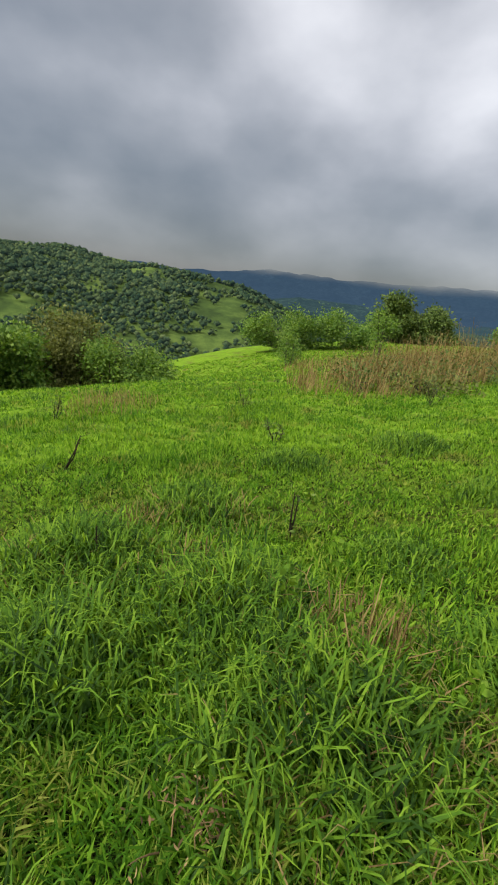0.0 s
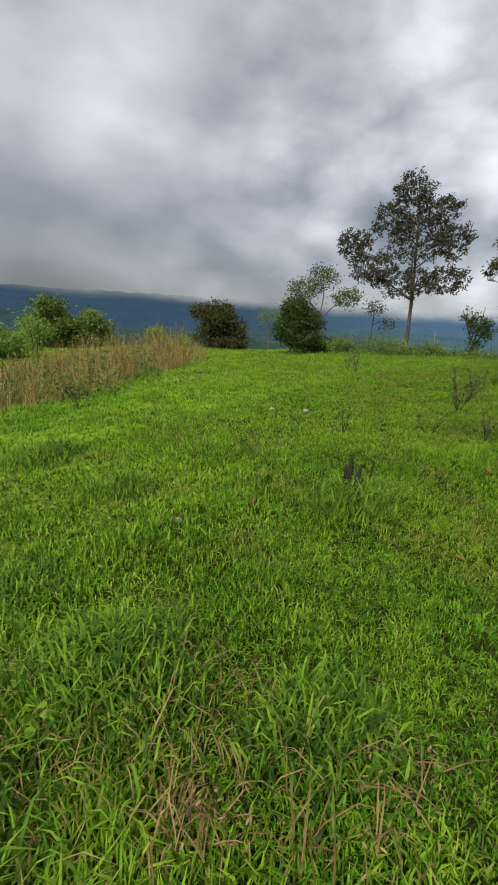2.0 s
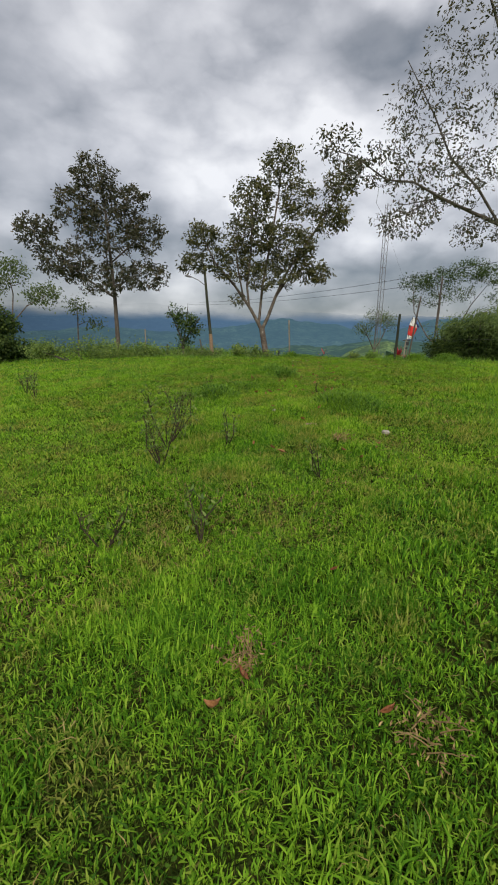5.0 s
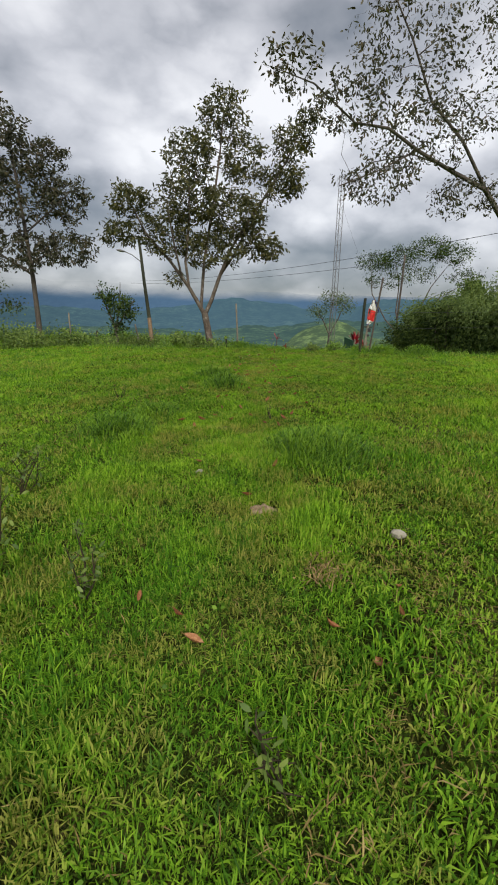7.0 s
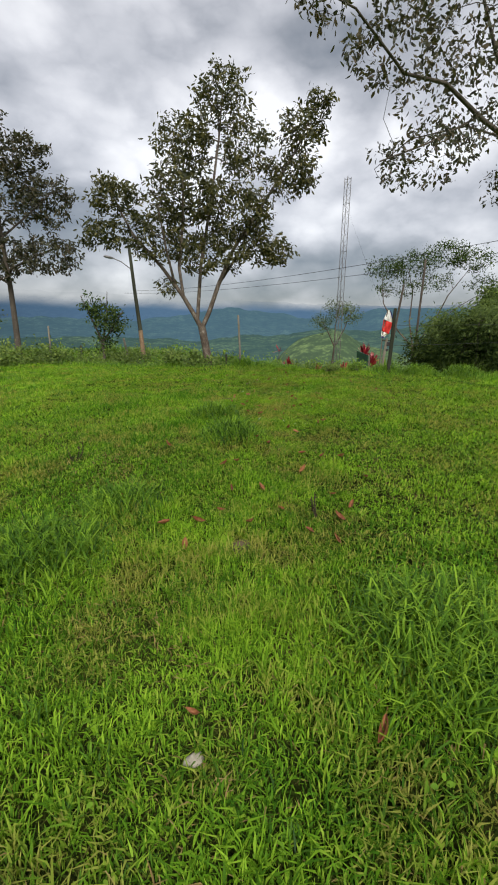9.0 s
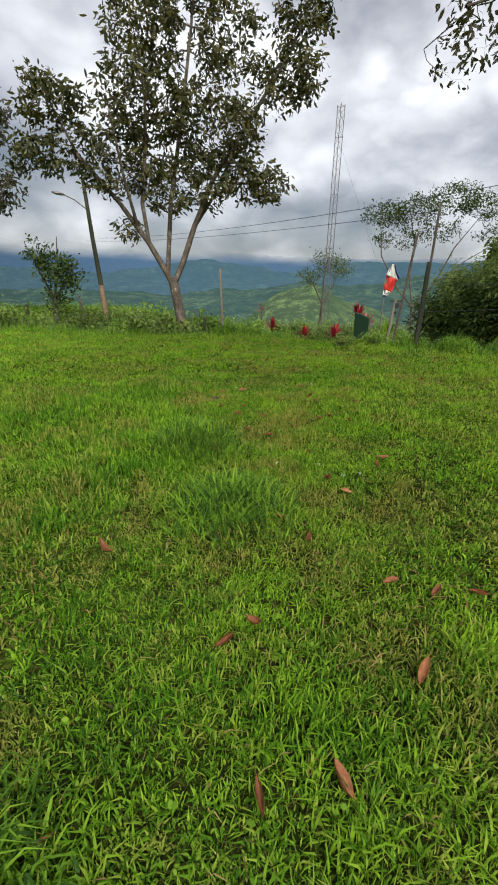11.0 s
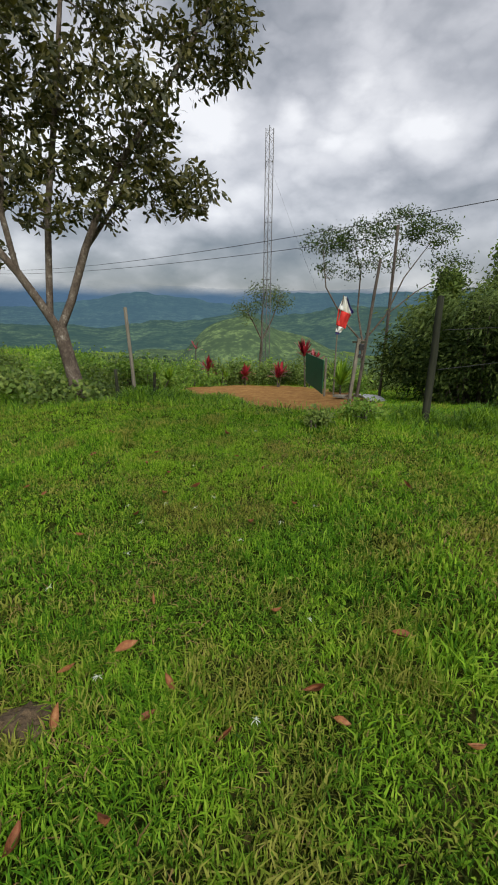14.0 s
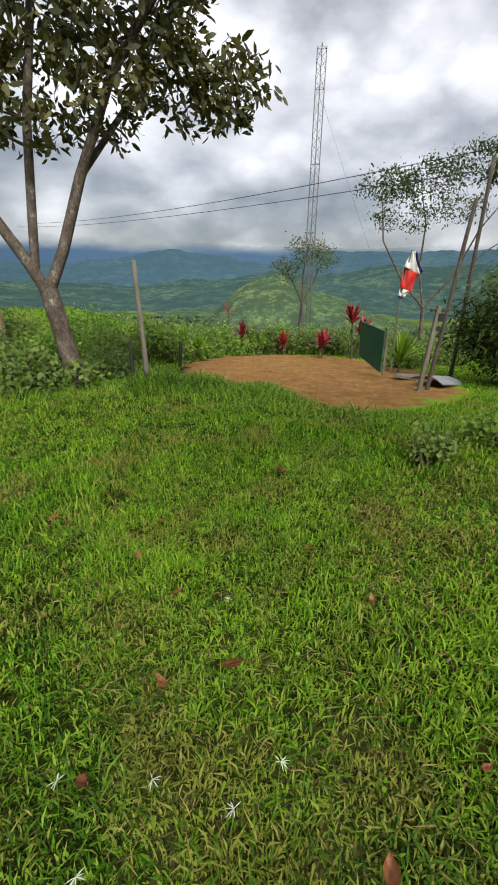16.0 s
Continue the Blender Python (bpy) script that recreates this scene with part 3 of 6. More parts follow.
# ---- far ranges, behind everything ----
def range_material(name, dark, light, glow, grain=0.006, haze_most=3.0, cloud_cap=False):
    """Distant slopes of woods and fields, with haze painted on as blue emission; the crest may fade into cloud."""
    m = bpy.data.materials.new(name)
    m.use_nodes = True
    n = graph(m.node_tree)
    pos = n("ShaderNodeNewGeometry").outputs["Position"]
    nz = lambda g, d=6.0: n("ShaderNodeTexNoise", Vector=pos, Scale=g, Detail=d, Roughness=0.62).outputs["Fac"]
    a = nz(grain)
    c = ramp(n, a, [(0.36, dark), (0.5, tuple(0.6 * p + 0.4 * q for p, q in zip(dark, light))), (0.62, light)])
    # fields parted by hedges, and dark copses
    field = n("ShaderNodeTexVoronoi", Vector=pos, Scale=grain * 1.8)
    tone = n("ShaderNodeSeparateColor", Color=field.outputs["Color"]).outputs["Red"]
    c = mixc(n, math_node(n, "MULTIPLY", ramp(n, tone, [(0.45, 0.0), (0.55, 0.28)]), ramp(n, a, [(0.44, 0.0), (0.54, 1.0)])), c, tuple(1.3 * p for p in light))
    c = mixc(n, ramp(n, nz(grain * 5), [(0.45, 0.9), (0.55, 0.0)]), c, tuple(0.45 * p for p in dark))
    c = mixc(n, ramp(n, nz(grain * 17, 3.0), [(0.45, 0.75), (0.55, 0.0)]), c, tuple(0.5 * p for p in dark))
    # the painted haze glows stronger towards the bright north
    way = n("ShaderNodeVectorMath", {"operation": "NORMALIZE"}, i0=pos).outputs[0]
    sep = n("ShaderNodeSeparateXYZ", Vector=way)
    haze = ramp(n, sep.outputs["Y"], [(0.15, 1.2 if cloud_cap else 0.75), (0.7, 0.6 + 0.24 * haze_most), (0.97, haze_most)])
    s = n("ShaderNodeBsdfPrincipled", Base_Color=c, Roughness=1.0, Emission_Color=mixc(n, 1.0, glow, haze, "MULTIPLY"), Emission_Strength=1.0)
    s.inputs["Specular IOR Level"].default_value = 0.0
    out = s.outputs[0]
    if cloud_cap:
        lump = n("ShaderNodeVectorMath", {"operation": "MULTIPLY"}, i0=way, i1=(1.0, 1.0, 3.0)).outputs[0]
        edge = math_node(n, "MULTIPLY_ADD", n("ShaderNodeTexNoise", Vector=lump, Scale=7.0, Detail=5.0, Roughness=0.55).outputs["Fac"], 0.030, sep.outputs["Z"])
        clear = n("ShaderNodeBsdfTransparent").outputs[0]
        out = n("ShaderNodeMixShader", i0=ramp(n, math_node(n, "MULTIPLY", edge, 10.0), [(0.50, 0.0), (0.76, 0.95)], "EASE"), i1=out, i2=clear).outputs[0]
    n("ShaderNodeOutputMaterial", Surface=out)
    return m


def build_range(r0, r1, z0, crest, rough, seed, na=700, nr=26, az0=-75, az1=150):
    """A mountain range as a relief strip: foot at r0, crest line (elevation in degrees by azimuth) at r1."""
    az = np.linspace(az0, az1, na)
    el = np.interp(az, [p[0] for p in crest], [p[1] for p in crest])
    el = el + rough * (waves(az, az * 0.3, 5.0, seed) + 0.5 * waves(az, az * 0.3, 1.7, seed + 2) + 0.22 * waves(az, az, 0.5, seed + 5))
    top = r1 * np.tan(np.radians(el)) + 2
    s = np.linspace(0, 1, nr)
    R = r0 + (r1 - r0) * s[:, None] + 0 * az
    A = np.radians(az)[None, :]
    X, Y = -R * np.sin(A), R * np.cos(A)
    prof = s[:, None] ** 1.5
    spur = waves(X, Y, 170, seed) * 0.5 + waves(X, Y, 60, seed + 1) * 0.25 + 0.7 * (0.45 - np.abs(waves(az * 9 + 40 * s[:, None], az * 0 + 30 * s[:, None], 14, seed + 4)))
    Z = z0 + (top[None, :] - z0) * np.clip(prof * (1 + 0.55 * spur * (1 - s[:, None])), 0, 1.0)
    V = np.stack([X, Y, Z], -1).reshape(-1, 3)
    i = np.arange(nr - 1)[:, None] * na
    j = np.arange(na - 1)[None, :]
    F = np.stack([i + j, i + j + 1, i + na + j + 1, i + na + j], -1).reshape(-1, 4)
    return np_mesh("backdrop", V, F)


# the last colour of each range is its haze, put in as emission
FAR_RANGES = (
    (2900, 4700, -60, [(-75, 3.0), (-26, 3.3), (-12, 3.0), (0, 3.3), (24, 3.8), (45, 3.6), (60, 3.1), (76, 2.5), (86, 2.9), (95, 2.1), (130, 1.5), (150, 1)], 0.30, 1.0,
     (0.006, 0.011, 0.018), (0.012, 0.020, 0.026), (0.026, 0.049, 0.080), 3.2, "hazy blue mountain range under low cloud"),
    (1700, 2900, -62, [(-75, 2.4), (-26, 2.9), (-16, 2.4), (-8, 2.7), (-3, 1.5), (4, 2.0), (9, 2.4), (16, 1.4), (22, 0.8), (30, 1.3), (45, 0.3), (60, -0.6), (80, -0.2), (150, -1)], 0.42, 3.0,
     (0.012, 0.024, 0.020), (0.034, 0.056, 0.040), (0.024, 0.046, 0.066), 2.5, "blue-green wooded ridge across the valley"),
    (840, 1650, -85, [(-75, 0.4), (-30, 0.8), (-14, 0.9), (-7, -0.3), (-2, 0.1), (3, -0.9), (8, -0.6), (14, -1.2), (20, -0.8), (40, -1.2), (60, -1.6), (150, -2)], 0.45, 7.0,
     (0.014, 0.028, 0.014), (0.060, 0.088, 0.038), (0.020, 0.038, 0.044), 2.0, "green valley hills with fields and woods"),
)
for r0, r1, z0, crest, rough, seed, dark, light, glow, haze, text in FAR_RANGES:
    ob = mesh_object("backdrop", build_range(r0, r1, z0, crest, rough, seed), range_material("far_slopes", dark, light, glow, 0.006, haze, r1 > 4000))
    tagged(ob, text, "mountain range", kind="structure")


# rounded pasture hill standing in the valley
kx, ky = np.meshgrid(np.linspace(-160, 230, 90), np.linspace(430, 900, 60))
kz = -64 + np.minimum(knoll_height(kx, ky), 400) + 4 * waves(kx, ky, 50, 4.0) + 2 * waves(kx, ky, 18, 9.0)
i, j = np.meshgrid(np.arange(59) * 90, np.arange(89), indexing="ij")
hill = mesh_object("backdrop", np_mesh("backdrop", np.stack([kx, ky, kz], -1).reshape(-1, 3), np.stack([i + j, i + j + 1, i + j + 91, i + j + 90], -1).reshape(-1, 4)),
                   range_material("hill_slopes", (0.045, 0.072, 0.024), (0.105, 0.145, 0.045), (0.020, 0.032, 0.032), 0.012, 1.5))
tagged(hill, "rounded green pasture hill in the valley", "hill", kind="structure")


# ---- trees and bushes ----
def grow(rng, trunk_paths, tips, spread=0.3, twig=0.012, thick=0.02):
    """Joins leaf clumps to the nearest limb by bent twigs. Returns the limb paths and each clump's growing direction."""
    nodes = []
    for path in trunk_paths:
        for (p, r), (q, s) in zip(path, path[1:]):
            for t in np.linspace(0, 1, 5):
                nodes.append((np.array(p) * (1 - t) + np.array(q) * t, r * (1 - t) + s * t))
    P = np.array([p for p, _ in nodes])
    paths, dirs = [], np.zeros((len(tips), 3))
    start = len(nodes) // 3
    order = np.argsort([np.min(np.linalg.norm(P[start:] - t, axis=1)) for t in tips])
    P = list(P[start:])
    Rr = [r for _, r in nodes[start:]]
    for k in order:
        t = tips[k]
        arr = np.array(P)
        cost = np.linalg.norm(arr - t, axis=1) + 0.6 * np.maximum(0, arr[:, 2] - t[2] + 0.1)
        j = int(np.argmin(cost))
        a = arr[j]
        L = np.linalg.norm(t - a)
        bend = rng.normal(size=3) * L * 0.08 + np.array([0, 0, -0.06 * L])
        m = a * 0.5 + t * 0.5 + bend
        ra = min(Rr[j] * 0.75, thick + 0.008 * L)
        rt = min(twig, ra * 0.8)
        rm = max((ra + rt) / 2, rt)
        paths.append([(a, ra), (m, rm), (t, rt)])
        for s, r in ((0.5, rm), (0.8, rt)):
            P.append(m if s == 0.5 else (m + t) / 2)
            Rr.append(r)
        P.append(t)
        Rr.append(rt)
        dirs[k] = t - m
    return paths, dirs


def clump_points(rng, blobs, count):
    """Places in the shells of several ellipsoids: (centre, radii, share)."""
    total = sum(b[2] for b in blobs)
    out = []
    for c, r, share in blobs:
        k = max(1, int(count * share / total))
        d = rng.normal(size=(k, 3))
        d /= np.linalg.norm(d, axis=1, keepdims=True)
        rad = rng.uniform(0.25, 1.0, k) ** 0.5
        out.append(np.array(c) + d * rad[:, None] * np.array(r))
    return np.concatenate(out)


def make_tree(name, place, label, limbs, blobs, clumps, per, leaf, mats, category="tree", group="", seed=1, droop=0.35, scatter=0.28, twig=0.010, thick=0.022, sides=7, leaf_ratio=0.45):
    """A tree: trunk, limbs, twigs and a crown of separate leaves. limbs: paths from the base, the first is the trunk."""
    rng = np.random.default_rng(seed)
    ob = base(name, place, label, category, group)
    V, F = tubes([limbs[0]], 12)
    mesh_object("trunk", np_mesh("trunk", V, F), mats[0], ob)
    tips = clump_points(rng, blobs, clumps)
    tips = tips[tips[:, 2] > 0.05]
    paths, dirs = grow(rng, limbs, tips, twig=twig, thick=thick)
    big = limbs[1:]
    for path in big:
        V, F = tubes([path], 9)
        mesh_object("limb", np_mesh("limb", V, F), mats[0], ob)
    V, F = tubes(paths, 4)
    tagged(mesh_object("branchwork", np_mesh("branchwork", V, F), mats[0], ob), kind="stuff")
    k = len(tips) * per
    c = np.repeat(tips, per, 0) + rng.normal(size=(k, 3)) * scatter * np.array([1, 1, 0.8])
    dd = np.repeat(dirs / (np.linalg.norm(dirs, axis=1, keepdims=True) + 1e-6), per, 0) * 0.5 + rng.normal(size=(k, 3)) * 0.9
    ln = leaf * rng.uniform(0.6, 1.15, k)
    V, F = leaves(rng, c, dd, ln, ln * leaf_ratio * rng.uniform(0.8, 1.15, k), droop)
    mesh_object("crown", np_mesh("crown", V, F), mats[1], ob, smooth=False)["kind"] = "stuff"
    return ob


def on_ground(x, y, lift=0.0):
    return (x, y, float(ground_z(x, y)) + lift)

# ---- trees at the edge of the lawn ----
make_tree("broadleaf_tree", on_ground(-2.6, 6.35, -0.05), "broad-leaved tree with a pale forked trunk and dark glossy leaves", [
    [((0.12, 0, -0.1), 0.19), ((0.06, 0, 0.25), 0.15), ((-0.02, 0, 0.7), 0.13), ((-0.1, 0, 1.1), 0.125), ((-0.17, 0, 1.45), 0.125)],
    [((-0.17, 0, 1.4), 0.085), ((-0.4, 0.0, 1.8), 0.078), ((-0.75, -0.1, 2.4), 0.068), ((-1.4, -0.3, 3.3), 0.055), ((-2.2, -0.6, 4.2), 0.04), ((-2.7, -0.7, 5.2), 0.02)],
    [((-0.75, -0.1, 2.4), 0.05), ((-0.85, -0.2, 3.3), 0.05), ((-0.7, -0.2, 4.6), 0.042), ((-0.7, 0.0, 6.4), 0.025)],
    [((-0.32, 0.02, 1.66), 0.06), ((-0.28, 0.05, 2.3), 0.06), ((-0.2, 0.1, 3.4), 0.055), ((0.1, 0.2, 5.2), 0.045), ((0.35, 0.3, 7.0), 0.032), ((0.5, 0.3, 8.6), 0.014)],
    [((-0.17, 0, 1.4), 0.08), ((0.08, 0.05, 1.95), 0.075), ((0.38, 0.1, 2.8), 0.068), ((0.85, 0.2, 3.9), 0.055), ((1.8, 0.4, 5.3), 0.042), ((2.7, 0.5, 6.7), 0.028), ((3.3, 0.6, 8.0), 0.014)],
    [((0.38, 0.1, 2.8), 0.045), ((0.9, 0.8, 3.8), 0.04), ((1.3, 1.4, 5.0), 0.025)],
    [((-1.0, -0.17, 2.75), 0.045), ((-1.05, -0.85, 3.7), 0.035), ((-1.1, -1.4, 4.8), 0.02)],
], [((0.5, 0.3, 8.2), (0.85, 0.9, 0.8), 1.0), ((-0.7, 0.0, 7.0), (1.0, 1.1, 0.75), 1.2), ((1.2, 0.4, 6.8), (1.0, 1.1, 0.8), 1.1), ((2.9, 0.6, 7.4), (0.75, 0.8, 0.6), 0.8),
    ((2.6, 0.5, 6.1), (0.95, 1.0, 0.65), 1.0), ((-0.6, 0.0, 5.5), (1.4, 1.6, 0.95), 2.2), ((1.0, 0.4, 5.0), (1.25, 1.5, 0.9), 1.8), ((-1.5, -0.3, 4.3), (1.0, 1.2, 0.85), 1.2),
    ((0.1, 0.2, 3.75), (1.4, 1.4, 0.6), 1.4), ((1.9, 0.5, 3.9), (0.85, 0.9, 0.5), 0.8), ((-2.7, -0.7, 5.3), (0.8, 0.8, 0.55), 0.8), ((-3.0, -0.8, 4.2), (0.95, 0.8, 0.45), 0.7),
    ((3.4, 0.6, 8.1), (0.35, 0.35, 0.3), 0.25), ((-1.25, -0.1, 2.75), (0.35, 0.3, 0.25), 0.12)],
    1180, 16, 0.165, (M["bark"], M["leafA"]), seed=3, scatter=0.09, leaf_ratio=0.36, droop=0.5)

make_tree("slender_tree", on_ground(-12.95, 11.4, -0.05), "slender tree with sparse reddish-brown leaves on a straight trunk", [
    [((0, 0, -0.1), 0.16), ((-0.02, 0, 1.5), 0.13), ((-0.08, 0, 3.5), 0.11), ((-0.2, -0.1, 6.0), 0.085), ((-0.4, -0.2, 9.0), 0.045), ((-0.7, -0.4, 11.2), 0.015)],
    [((-0.08, 0, 3.6), 0.06), ((-1.4, -0.8, 4.6), 0.045), ((-2.6, -1.6, 5.7), 0.03), ((-3.5, -2.3, 7.0), 0.018)],
    [((-0.1, 0, 4.2), 0.055), ((0.7, 0.4, 4.7), 0.04), ((1.6, 0.8, 5.2), 0.02)],
    [((-0.2, 0, 5.6), 0.05), ((0.8, 0.5, 6.6), 0.04), ((1.8, 0.9, 7.6), 0.02)],
    [((-0.3, 0, 7.0), 0.045), ((-1.1, -0.7, 7.8), 0.03), ((-1.7, -1.1, 8.6), 0.018)],
    [((-0.1, 0, 4.0), 0.045), ((0.3, -1.2, 5.0), 0.035), ((0.6, -1.9, 6.0), 0.02)],
    [((-0.08, 0, 3.8), 0.045), ((-0.6, 1.2, 4.8), 0.035), ((-0.9, 1.9, 5.9), 0.02)],
], [((-0.8, -0.5, 10.2), (1.3, 1.3, 1.1), 1.2), ((0.7, 0.4, 9.1), (1.4, 1.4, 0.9), 1.1), ((-1.6, -1.1, 8.4), (1.4, 1.4, 1.1), 1.2), ((-0.2, -0.1, 7.4), (1.9, 1.9, 1.6), 2.2),
    ((-3.5, -2.3, 7.0), (1.2, 1.2, 0.9), 1.0), ((-2.4, -1.5, 5.7), (1.7, 1.6, 1.2), 1.6), ((-0.5, -0.3, 4.7), (2.1, 2.0, 0.9), 1.5), ((1.7, 0.9, 7.3), (1.1, 1.1, 1.2), 0.9), ((1.5, 0.7, 5.0), (1.5, 1.4, 1.0), 1.1)],
    900, 17, 0.21, (M["barkdark"], M["leafB"]), seed=5, scatter=0.11, leaf_ratio=0.4, droop=0.5)

make_tree("spreading_tree", on_ground(7.2, 2.6, -0.05), "tall spreading tree with thin drooping leaves on long bare limbs", [
    [((0, 0, -0.1), 0.24), ((-0.05, 0, 1.2), 0.2), ((-0.2, -0.1, 2.6), 0.17)],
    [((-0.2, -0.1, 2.6), 0.10), ((-1.0, -0.55, 3.3), 0.075), ((-1.9, -1.25, 4.05), 0.055), ((-2.8, -1.6, 4.35), 0.046), ((-3.7, -2.3, 4.55), 0.038), ((-4.5, -3.05, 4.75), 0.03), ((-5.2, -3.5, 4.7), 0.023), ((-6.0, -4.5, 4.95), 0.014), ((-6.7, -5.0, 5.0), 0.006)],
    [((-1.9, -1.25, 4.05), 0.04), ((-2.7, -1.8, 4.9), 0.034), ((-3.5, -2.0, 5.6), 0.028), ((-4.1, -2.5, 6.5), 0.02), ((-4.9, -2.9, 7.6), 0.009)],
    [((-0.2, -0.1, 2.6), 0.12), ((-0.8, -0.9, 4.6), 0.075), ((-1.7, -1.3, 5.9), 0.055), ((-2.1, -1.9, 7.2), 0.042), ((-3.1, -2.5, 9.0), 0.026), ((-3.8, -3.2, 11.0), 0.01)],
    [((-0.2, -0.1, 2.6), 0.11), ((0.5, 0.4, 5.0), 0.10), ((0.6, 0.4, 8.0), 0.06), ((0.4, 0.3, 11.0), 0.03)],
    [((-2.8, -1.75, 4.35), 0.022), ((-3.7, -1.5, 4.75), 0.016), ((-4.6, -1.0, 4.75), 0.012), ((-5.2, -0.65, 4.35), 0.007)],
    [((-3.7, -2.3, 4.6), 0.02), ((-4.6, -2.6, 4.1), 0.015), ((-5.4, -3.1, 3.7), 0.012)],
], [((-3.7, -2.3, 4.9), (1.4, 1.2, 0.7), 1.5), ((-5.3, -3.6, 5.0), (0.8, 0.8, 0.5), 0.8), ((-6.4, -4.8, 5.1), (0.5, 0.5, 0.4), 0.4), ((-4.8, -0.75, 4.25), (0.5, 0.5, 0.4), 0.16), ((-4.6, -2.7, 3.9), (0.9, 0.8, 0.4), 0.6),
    ((-4.2, -2.4, 6.6), (1.2, 1.1, 1.1), 1.5), ((-2.3, -1.7, 6.3), (1.2, 1.2, 1.2), 1.3), ((-3.2, -2.4, 8.6), (1.4, 1.4, 1.2), 1.3), ((0.3, 0.2, 8.5), (2.2, 2.2, 2.5), 1.6), ((-2.3, -1.2, 3.9), (0.9, 0.8, 0.45), 0.8)],
    1150, 8, 0.105, (M["barkdark"], M["leafB"]), seed=8, droop=0.75, leaf_ratio=0.40, scatter=0.08, twig=0.006, thick=0.014)

# flat-topped feathery tree beyond the gate
make_tree("acacia_tree", on_ground(6.9, 18.4, -0.05), "flat-topped feathery tree with bare spreading branches", [
    [((0, 0, -0.2), 0.09), ((-0.1, 0.05, 1.0), 0.08), ((-0.2, 0, 2.2), 0.07)],
    [((-0.2, 0, 2.2), 0.045), ((-1.1, 0, 3.1), 0.04), ((-2.0, 0.2, 4.6), 0.03), ((-2.2, 0.3, 6.2), 0.012)],
    [((-0.2, 0, 2.2), 0.045), ((-0.45, 0.3, 3.6), 0.04), ((-0.4, 0.4, 5.2), 0.03), ((-0.8, 0.4, 6.6), 0.012)],
    [((-0.2, 0, 2.2), 0.045), ((0.7, -0.2, 3.4), 0.04), ((1.3, -0.4, 5.0), 0.03), ((2.2, -0.7, 6.4), 0.012)],
    [((0.7, -0.2, 3.4), 0.032), ((1.9, -0.3, 4.4), 0.025), ((3.1, -0.6, 5.2), 0.01)],
], [((-2.0, 0.3, 6.4), (1.1, 1.2, 0.55), 1.1), ((-0.7, 0.2, 6.7), (1.2, 1.2, 0.6), 1.2), ((1.0, -0.2, 7.1), (1.3, 1.2, 0.65), 1.4), ((2.3, -0.6, 6.8), (1.1, 1.1, 0.6), 1.1), ((3.1, -0.7, 5.5), (0.9, 0.9, 0.6), 0.6), ((-1.3, 0.2, 5.4), (1.2, 1.0, 0.5), 0.6), ((0.5, 0, 5.8), (1.3, 1.0, 0.5), 0.6)],
    420, 18, 0.12, (M["bark"], M["leafF"]), seed=11, scatter=0.15, droop=0.2)

make_tree("young_tree", on_ground(2.6, 26.0, -0.05), "small pale tree with thin open branches beside the mast", [
    [((0, 0, -0.2), 0.10), ((0, 0, 1.4), 0.085), ((0.1, 0, 2.8), 0.07)],
    [((0.1, 0, 2.8), 0.05), ((0.7, 0, 4.0), 0.04), ((1.2, 0, 5.4), 0.018)],
    [((0.1, 0, 2.8), 0.05), ((-0.4, 0, 3.8), 0.04), ((-1.0, 0, 4.8), 0.018)],
    [((0.1, 0, 2.8), 0.05), ((0.1, 0.4, 4.2), 0.04), ((0.3, 0.5, 5.8), 0.018)],
], [((0.9, 0, 5.2), (0.9, 0.9, 0.8), 1.0), ((-0.7, 0, 4.6), (0.9, 0.9, 0.6), 0.9), ((0.2, 0.2, 5.6), (0.9, 0.9, 0.6), 0.8)],
    130, 20, 0.12, (M["bark"], M["leafC"]), seed=13, scatter=0.22)

# small trees beside the lamp post
make_tree("young_tree", on_ground(-8.5, 11.0, -0.05), "small dark tree with thin upright branches beside the lamp post", [
    [((0, 0, -0.1), 0.09), ((0.02, 0, 0.6), 0.08), ((0.0, 0, 1.0), 0.075)],
    [((0.0, 0, 1.0), 0.05), ((-0.4, 0, 1.9), 0.035), ((-0.9, 0, 3.0), 0.014)],
    [((0.0, 0, 1.0), 0.05), ((0.2, 0.1, 2.0), 0.035), ((0.3, 0.1, 3.2), 0.012)],
    [((0.0, 0, 1.0), 0.05), ((0.6, -0.1, 1.7), 0.035), ((1.1, -0.1, 2.4), 0.014)],
], [((0.6, 0, 1.9), (0.6, 0.6, 0.6), 1.6), ((0.1, 0, 2.2), (0.5, 0.5, 0.7), 1.2), ((-0.5, 0, 2.6), (0.5, 0.4, 0.7), 0.5), ((0.1, 0, 0.9), (0.5, 0.5, 0.4), 0.5)],
    110, 16, 0.15, (M["barkdark"], M["leafF"]), seed=17, scatter=0.13)


